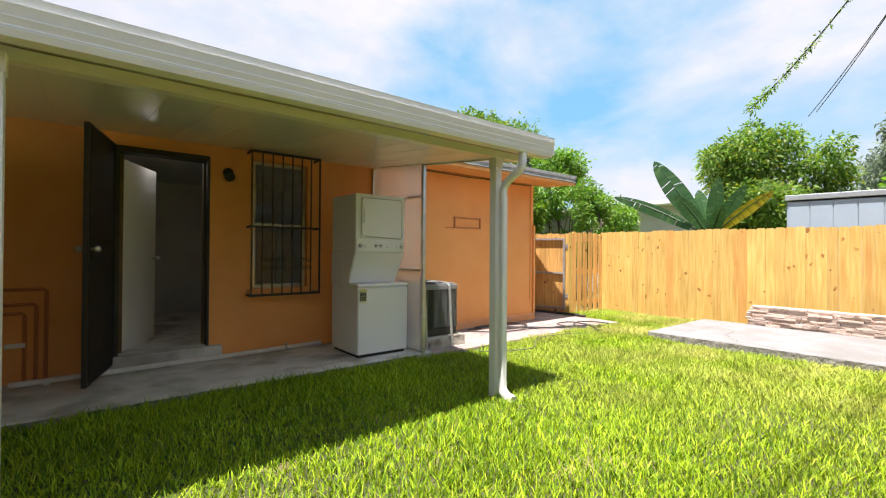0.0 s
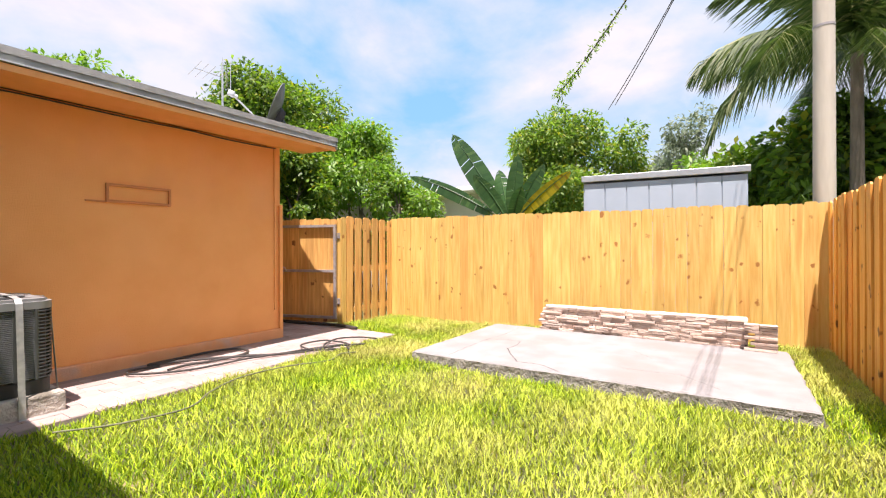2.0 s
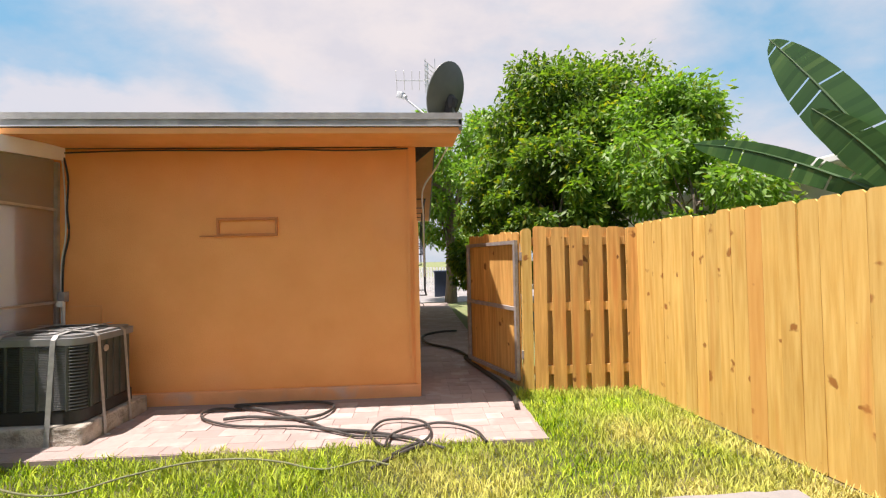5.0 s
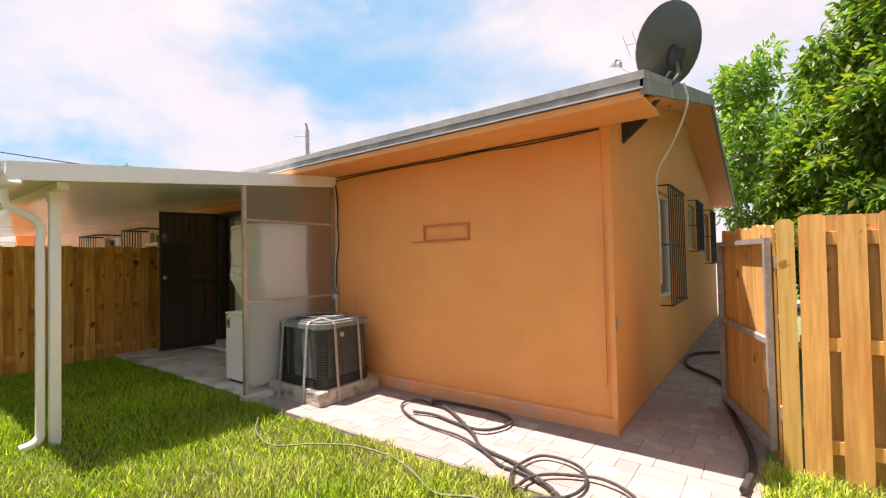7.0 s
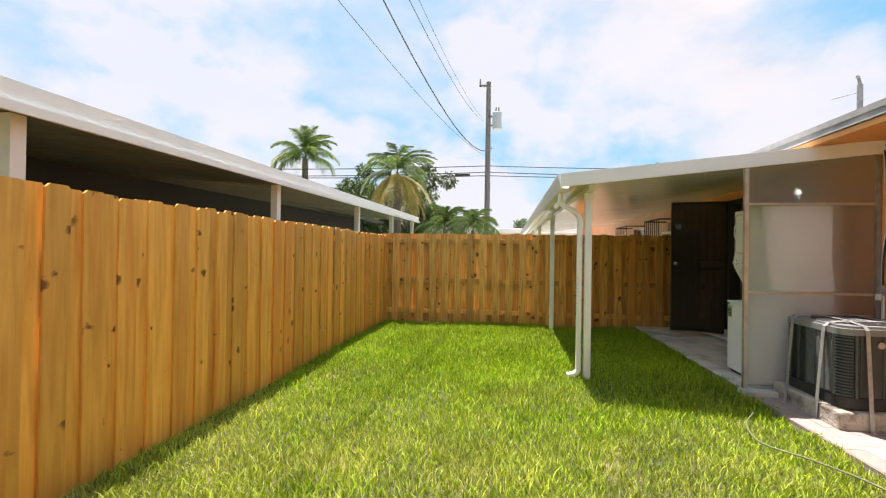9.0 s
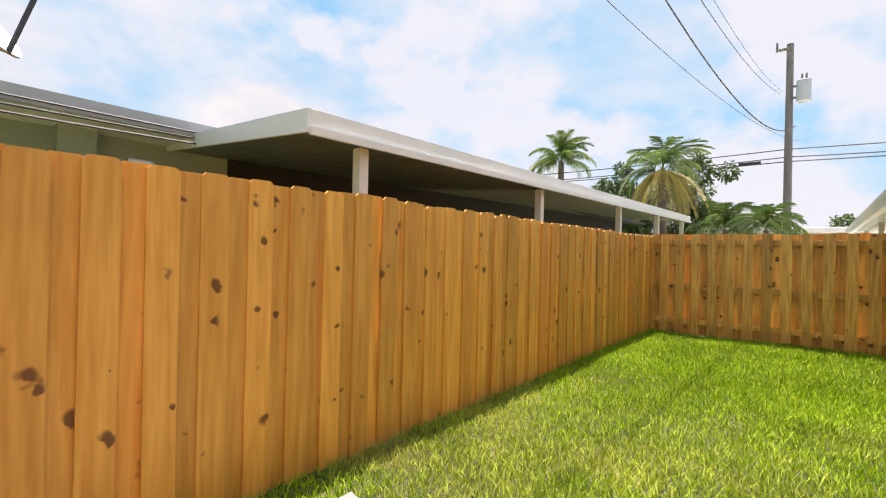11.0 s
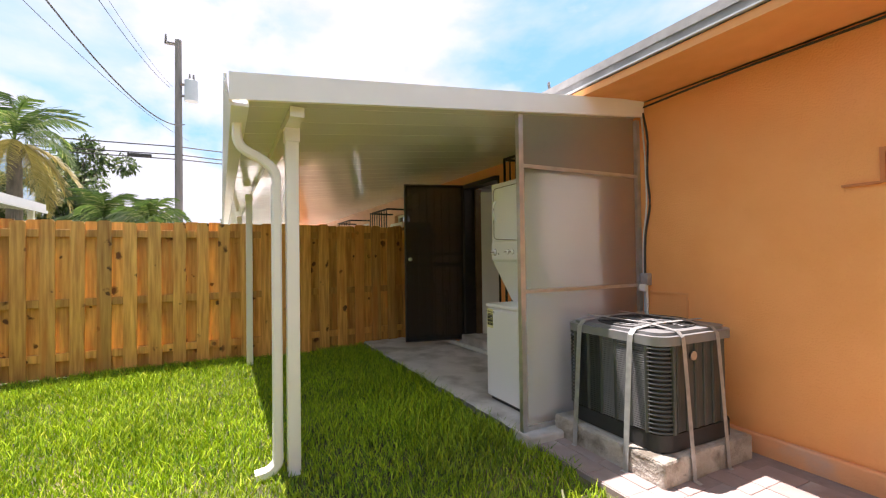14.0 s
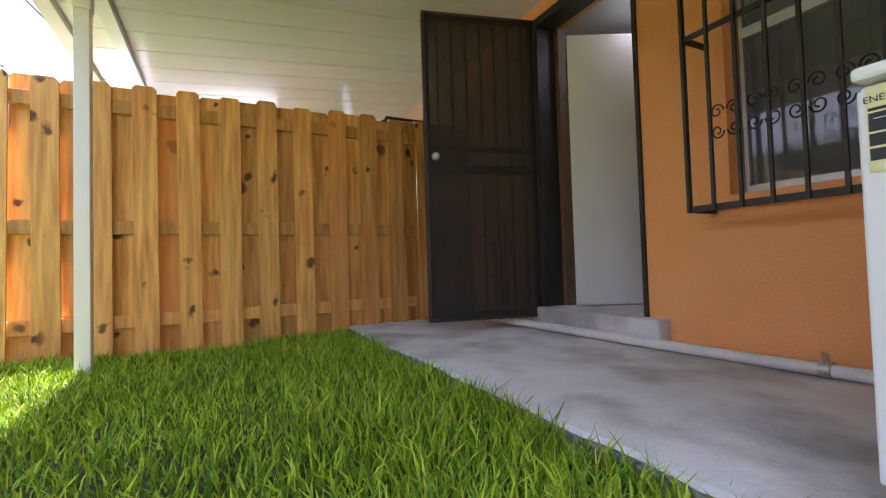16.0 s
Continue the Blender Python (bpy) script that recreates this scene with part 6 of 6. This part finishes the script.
def dish(label, mount, centre, aim, R, arm_end, m_, brace=None, pipe_m=None):
    rt = thing("satellite_dish", label, "satellite dish")
    f = Vector(aim).normalized()
    q = f.to_track_quat("Z", "Y").to_matrix().to_4x4()
    m = Matrix.Translation(centre) @ q
    bm = bmesh.new()
    rows = []
    for side in (0, 1):
        grid = []
        for i in range(7):
            rr = i / 6
            ring = []
            for k in range(32):
                a = 2 * math.pi * k / 32
                ring.append(bm.verts.new(m @ Vector((R * 0.92 * rr * math.cos(a), R * rr * math.sin(a), R * 0.22 * rr * rr - 0.012 * side))))
            grid.append(ring)
        for i in range(6):
            for k in range(32):
                j = (k + 1) % 32
                if i == 0:
                    bm.faces.new((grid[0][0], grid[1][k], grid[1][j])) if k == 99 else None
                else:
                    bm.faces.new((grid[i][k], grid[i + 1][k], grid[i + 1][j], grid[i][j]))
        bm.faces.new([grid[1][k] for k in range(32)])
        rows.append(grid[-1])
    for k in range(32):
        bm.faces.new((rows[0][k], rows[1][k], rows[1][(k + 1) % 32], rows[0][(k + 1) % 32]))
    bmesh.ops.delete(bm, geom=[v for v in bm.verts if not v.link_faces], context="VERTS")
    part("reflector", bm, m_, rt, smooth=True)
    bm = bmesh.new()
    back = m @ Vector((0, -R * 0.25, -0.04))
    bmesh.ops.create_uvsphere(bm, u_segments=10, v_segments=6, radius=0.075, matrix=Matrix.Translation(back) @ Matrix.Diagonal((1, 1, 1.5, 1)))
    box(bm, -0.05, 0.05, -0.14, 0.05, -0.1, 0.0, bevel=0.01, m=m @ Matrix.Translation((0, -R * 0.2, 0)))
    part("mount", bm, M_ACD, rt, "dark mounting bracket")
    bm = bmesh.new()
    tube(bm, [mount] + ([brace] if brace else []) + [back], 0.024, 10)
    part("mast", bm, pipe_m or m_, rt, smooth=True)
    bm = bmesh.new()
    low = m @ Vector((0, -R * 0.98, R * 0.2))
    tip = Vector(arm_end)
    tube(bm, [m @ Vector((0, -R * 0.5, -0.03)), low, tip], 0.013, 8)
    part("feed_arm", bm, pipe_m or M_CAN, rt, smooth=True)
    bm = bmesh.new()
    box(bm, -0.04, 0.04, -0.03, 0.05, -0.02, 0.07, bevel=0.01, m=Matrix.Translation(tip) @ q)
    cyl(bm, tip, tip - f * 0.07, 0.03, 0.024, seg=12)
    part("receiver", bm, pipe_m or M_CAN, rt, smooth=True)
    return rt


dish("dark grey satellite dish on a pipe bracket at the roof corner", (6.36, 5.91, 2.75), (6.64, 6.05, 3.405), (-0.75, 0.6, 0.38), 0.375, (6.05, 6.35, 3.5), M_DISH, (6.68, 5.93, 3.08))
bm = bmesh.new()
prism(bm, [(6.201, 2.56), (6.201, 2.86), (6.42, 2.74)], "y", 5.88, 5.94)
tagged(part("dish_bracket", bm, M_RUBBER, None, "black wall bracket of the satellite dish"), "", "bracket")
cable("cable", "pale cable hanging from the roof past the side window", [(6.64, 6.5, 3.2), (6.66, 6.55, 3.0), (6.5, 6.75, 2.7), (6.3, 6.9, 2.4), (6.3, 6.95, 2.0), (6.3, 6.95, 1.2)], 0.012, M_PVC)
dish("grey satellite dish on a pole in the adjoining yard", (7.66, -1.8, 0.0), (7.64, -1.79, 2.6), (-0.621, 0.44, 0.63), 0.3, (7.33, -1.66, 2.82), M_DISHB, (7.66, -1.8, 2.4), M_MAST)

# ---- side windows with grilles ----
for a, b, c, d in SIDE_W:
    w = thing("window_side", "dark window with white frame in the orange side wall", "window", kind="structure")
    part("window_frame", boxes((6.08, 6.14, a, a + 0.04, c, d), (6.08, 6.14, b - 0.04, b, c, d), (6.08, 6.14, a + 0.04, b - 0.04, c, c + 0.04), (6.08, 6.14, a + 0.04, b - 0.04, d - 0.04, d)), M_WHITE, w)
    part("pane", boxes((6.1, 6.106, a + 0.04, b - 0.04, c + 0.04, d - 0.04)), M_GLASS, w)
    g = thing("window_grille", "black iron burglar bars on the side window", "window grille")
    fr = boxes((6.33, 6.345, a - 0.05, b + 0.05, c - 0.05, c - 0.03), (6.33, 6.345, a - 0.05, b + 0.05, d + 0.03, d + 0.05))
    for y in (a - 0.05, b + 0.035):
        for z in (c - 0.05, (c + d) / 2, d + 0.035):
            box(fr, 6.201, 6.33, y, y + 0.015, z, z + 0.015)
    part("grille_frame", fr, M_BLACK, g)
    for k in range(9):
        y = a - 0.04 + k * (b - a + 0.08) / 8
        part("bar", boxes((6.318, 6.33, y - 0.007, y + 0.007, c - 0.05, d + 0.05)), M_BLACK, g)

# Unseen slab added to give the patio roof's underside bright reflections.
tagged(part("driveway", boxes((-19.7, -7.0, 0.5, 8.5, -0.09, -0.055)), M_CONC, None, "unseen pale concrete slab added for the patio roof reflections"), "", "driveway", kind="structure")

# what shows at the far end of the side walk
fw = thing("picket_fence", "low white fence by the street beyond the side walk", "fence")
for k in range(30):
    part("picket", boxes((4.5 + k * 0.14, 4.59 + k * 0.14, 22.0, 22.03, -0.08, 1.1)), M_WHITE, fw)
part("rail", boxes((4.5, 8.7, 22.031, 22.06, 0.3, 0.38)), M_WHITE, fw)
part("rail", boxes((4.5, 8.7, 22.031, 22.06, 0.85, 0.93)), M_WHITE, fw)
tb = thing("waste_bin", "dark blue wheeled waste bin near the street", "bin")
bm = bmesh.new()
prism(bm, [(18.8, -0.07), (19.3, -0.07), (19.4, 0.92), (18.75, 0.92)], "x", 6.95, 7.5)
part("bin_body", bm, M_NAVY, tb)
part("lid", boxes((6.92, 7.53, 18.7, 19.45, 0.92, 1.0), bevel=0.02), M_NAVY, tb)
tagged(part("street", boxes((-40, 60, 16.5, 40, -0.09, -0.06)), M_SLAB, None, "pale concrete drive and street before the house"), "", "road", kind="structure")

# cables, floodlight on the house to the south
for k, (z, yy) in enumerate(((2.72, -3.94), (2.66, -3.95), (2.6, -3.9))):
    wire("black cable sagging along the eave of the adjoining house", (13.5, yy + 0.02, z + 0.06), (4.9, yy, z + 0.02), 0.03 + 0.03 * k, 0.012)
fl = thing("floodlight", "small white floodlight on the wall under the eave", "lamp")
part("arm", tube(bmesh.new(), [(6.5, -4.62, 2.4), (6.35, -4.4, 2.37), (6.2, -4.3, 2.33)], 0.012, 6), M_CAN, fl)
part("lamp_head", cyl(bmesh.new(), (6.22, -4.32, 2.34), (6.02, -4.2, 2.3), 0.05, 0.06, seg=14), M_WHITE, fl, smooth=True)

# neighbour's window bars and cooler under the patio roof beyond the fence
for a, b, c, d in ((-3.4, -2.6, 1.0, 2.2), (-6.2, -5.2, 1.0, 2.2)):
    w = thing("window_neighbour", "dark window in the peach wall beyond the fence", "window", kind="structure")
    part("window_frame", boxes((a, a + 0.04, 5.56, 5.62, c, d), (b - 0.04, b, 5.56, 5.62, c, d), (a + 0.04, b - 0.04, 5.56, 5.62, d - 0.04, d), (a + 0.04, b - 0.04, 5.56, 5.62, c, c + 0.04)), M_WHITE, w)
    part("pane", boxes((a + 0.04, b - 0.04, 5.58, 5.586, c + 0.04, d - 0.04)), M_GLASS, w)
    g = thing("window_grille", "black iron box grille before the adjoining unit's window", "window grille")
    for row in ((a - 0.1, b + 0.1, 5.0, 5.015, d + 0.02, d + 0.05), (a - 0.1, b + 0.1, 5.0, 5.015, c - 0.1, c - 0.07), (a - 0.1, a - 0.085, 5.015, 5.479, d + 0.02, d + 0.05), (b + 0.085, b + 0.1, 5.015, 5.479, d + 0.02, d + 0.05)):
        part("grille_frame", boxes(row), M_BLACK, g)
    for k in range(8):
        x = a - 0.1 + k * (b - a + 0.185) / 7
        part("bar", boxes((x, x + 0.014, 4.985, 4.999, c - 0.1, d + 0.05)), M_BLACK, g)
acn = thing("window_air_conditioner", "white window air conditioner in the adjoining unit's wall", "air conditioner")
part("casing", boxes((-2.2, -1.65, 4.95, 5.478, 1.55, 1.93), bevel=0.01), M_WHITE, acn)
part("grille", boxes((-2.16, -1.69, 4.944, 4.949, 1.6, 1.88)), M_GALV, acn)

# vent pipe and aerial on the roof
vp = thing("service_mast", "grey conduit mast with small aerial above the house roof", "mast")
bm = bmesh.new()
cyl(bm, (-2.35, 8.75, 3.5), (-2.35, 8.75, 4.95), 0.05, seg=12)
part("mast_pipe", bm, M_GALV, vp, smooth=True)
bm = bmesh.new()
tube(bm, [(-2.35, 8.75, 4.95), (-2.35, 8.72, 5.1), (-2.2, 8.6, 5.05)], 0.03, 8)
tube(bm, [(-2.35, 8.75, 4.8), (-2.6, 8.4, 4.75)], 0.012, 6)
part("aerial", bm, M_GALV, vp)
an = thing("tv_aerial", "thin metal television aerial above the roof edge", "aerial")
bm = bmesh.new()
cyl(bm, (6.4, 7.2, 3.2), (6.4, 7.2, 4.3), 0.016, seg=8)
part("mast", bm, M_ALU, an, smooth=True)
bm = bmesh.new()
cyl(bm, (6.4, 7.2, 4.05), (5.95, 7.2, 4.05), 0.008, seg=6)
for k in range(5):
    c = Vector((6.4, 7.2, 4.05)).lerp(Vector((5.95, 7.2, 4.05)), k / 4)
    cyl(bm, c + Vector((0.0, -0.2, 0.06)), c + Vector((0.0, 0.2, -0.06)), 0.005, seg=5)
for k in range(6):
    c = Vector((6.45, 7.15, 3.9 + k * 0.07))
    cyl(bm, c + Vector((-0.1, -0.12, 0.03)), c + Vector((0.12, 0.16, -0.03)), 0.005, seg=5)
for s in (-0.08, 0.06):
    cyl(bm, (6.45 + s, 7.15, 3.85), (6.45 + s, 7.15, 4.35), 0.006, seg=5)
part("element", bm, M_ALU, an)


# ---- grass ----
M_GRASS = leafy("grass", (0.06, 0.17, 0.01), (0.44, 0.6, 0.015), yellow=(0.56, 0.58, 0.06), amount=0.1, trans=0.08, rough=0.6)
gn, gl = M_GRASS.node_tree.nodes, M_GRASS.node_tree.links
gn["Principled BSDF"].inputs["Specular IOR Level"].default_value = 0.2
gh = [x for x in gn if x.bl_idname == "ShaderNodeHueSaturation"][0]
gm, gp_ = gn.new("ShaderNodeMix"), gn.new("ShaderNodeMapRange")
g1, g2, gt_ = gn.new("ShaderNodeTexNoise"), gn.new("ShaderNodeTexNoise"), gn.new("ShaderNodeTexCoord")
g1.inputs["Scale"].default_value, g1.inputs["Detail"].default_value = 0.75, 8
g1.inputs["Roughness"].default_value = 0.62
gl.new(gt_.outputs["Object"], g1.inputs["Vector"])
gp_.inputs[1].default_value, gp_.inputs[2].default_value, gp_.inputs[4].default_value = 0.36, 0.68, 0.72
gl.new(g1.outputs["Fac"], gp_.inputs[0])
gm.data_type = "RGBA"
gx, gr_, gq = gn.new("ShaderNodeSeparateXYZ"), gn.new("ShaderNodeMapRange"), gn.new("ShaderNodeMath")
gl.new(gt_.outputs["Object"], gx.inputs[0])
gr_.inputs[1].default_value, gr_.inputs[2].default_value, gr_.inputs[3].default_value, gr_.inputs[4].default_value = 2.0, 8.0, 0.08, 1.45
gl.new(gx.outputs["X"], gr_.inputs[0])
gq.operation = "MULTIPLY"
gl.new(gr_.outputs[0], gq.inputs[0])
gl.new(gp_.outputs[0], gq.inputs[1])
gl.new(gq.outputs[0], gm.inputs["Factor"])
gl.new(gh.inputs["Color"].links[0].from_socket, gm.inputs["A"])
gm.inputs["B"].default_value = (0.68, 0.58, 0.2, 1)
gl.new(gm.outputs["Result"], gh.inputs["Color"])


def lawn():
    rng = np.random.default_rng(5)
    n = 400000
    x, y = rng.uniform(-1.38, 9.2, n), rng.uniform(-0.77, 5.5, n)
    east = 9.22 - (y + 0.8) * 0.113
    keep = x < east
    keep &= ~((x < 2.64) & (y > 4.2 + 0.03 * np.sin(x * 9)))
    keep &= ~((x >= 2.64) & (x < 7.19) & (y > 4.22 + 0.05 * np.sin(x * 7) + 0.03 * np.sin(x * 23)))
    keep &= ~((x > 6.15) & (x < 8.32) & (y > -0.33) & (y < 3.21))
    dry = 0.5 + 0.5 * np.sin(x * 1.9 + 1.3 * np.sin(y * 2.3)) * np.sin(y * 2.1 + np.sin(x * 1.7) * 1.4)
    keep &= rng.random(n) < 0.95 - 0.25 * dry
    # more blades where the walk comes closest
    x, y, dry = x[keep], y[keep], dry[keep]
    n = len(x)
    z = 0.018 * np.sin(x * 1.3 + 0.5) * np.cos(y * 1.7) - 0.014
    tuft = 0.5 + 0.5 * np.sin(x * 61 + 3 * np.sin(y * 37)) * np.sin(y * 53 + 3 * np.sin(x * 29))
    h = (0.03 + 0.045 * rng.random(n)) * (1.1 - 0.3 * dry) * (0.65 + 0.7 * tuft)
    h *= np.where((y > 3.5) & (x < 2.6), 1.45, 1.0)
    a = rng.uniform(0, 2 * np.pi, n)
    lean = rng.uniform(0.15, 0.95, n) * h
    w = 0.0024 + 0.0026 * rng.random(n)
    dx, dy = np.cos(a), np.sin(a)
    b = rng.uniform(0, 2 * np.pi, n)
    wx, wy = np.cos(b) * w, np.sin(b) * w
    p0 = np.stack([x - wx, y - wy, z], 1)
    p1 = np.stack([x + wx, y + wy, z], 1)
    p2 = np.stack([x + wx * 0.8 + dx * lean * 0.35, y + wy * 0.8 + dy * lean * 0.35, z + h * 0.6], 1)
    p3 = np.stack([x - wx * 0.8 + dx * lean * 0.35, y - wy * 0.8 + dy * lean * 0.35, z + h * 0.6], 1)
    p4 = np.stack([x + dx * lean, y + dy * lean, z + h], 1)
    V = np.stack([p0, p1, p2, p3, p4], 1).reshape(-1, 3)
    i = np.arange(n)[:, None] * 5
    F = np.concatenate([i + np.array([[0, 1, 2]]), i + np.array([[0, 2, 3]]), i + np.array([[3, 2, 4]])], 0)
    o = fast_mesh("grass", V, F, M_GRASS, None, "short green lawn grass with dry yellowish patches")
    tagged(o, "", "grass", kind="stuff")


lawn()
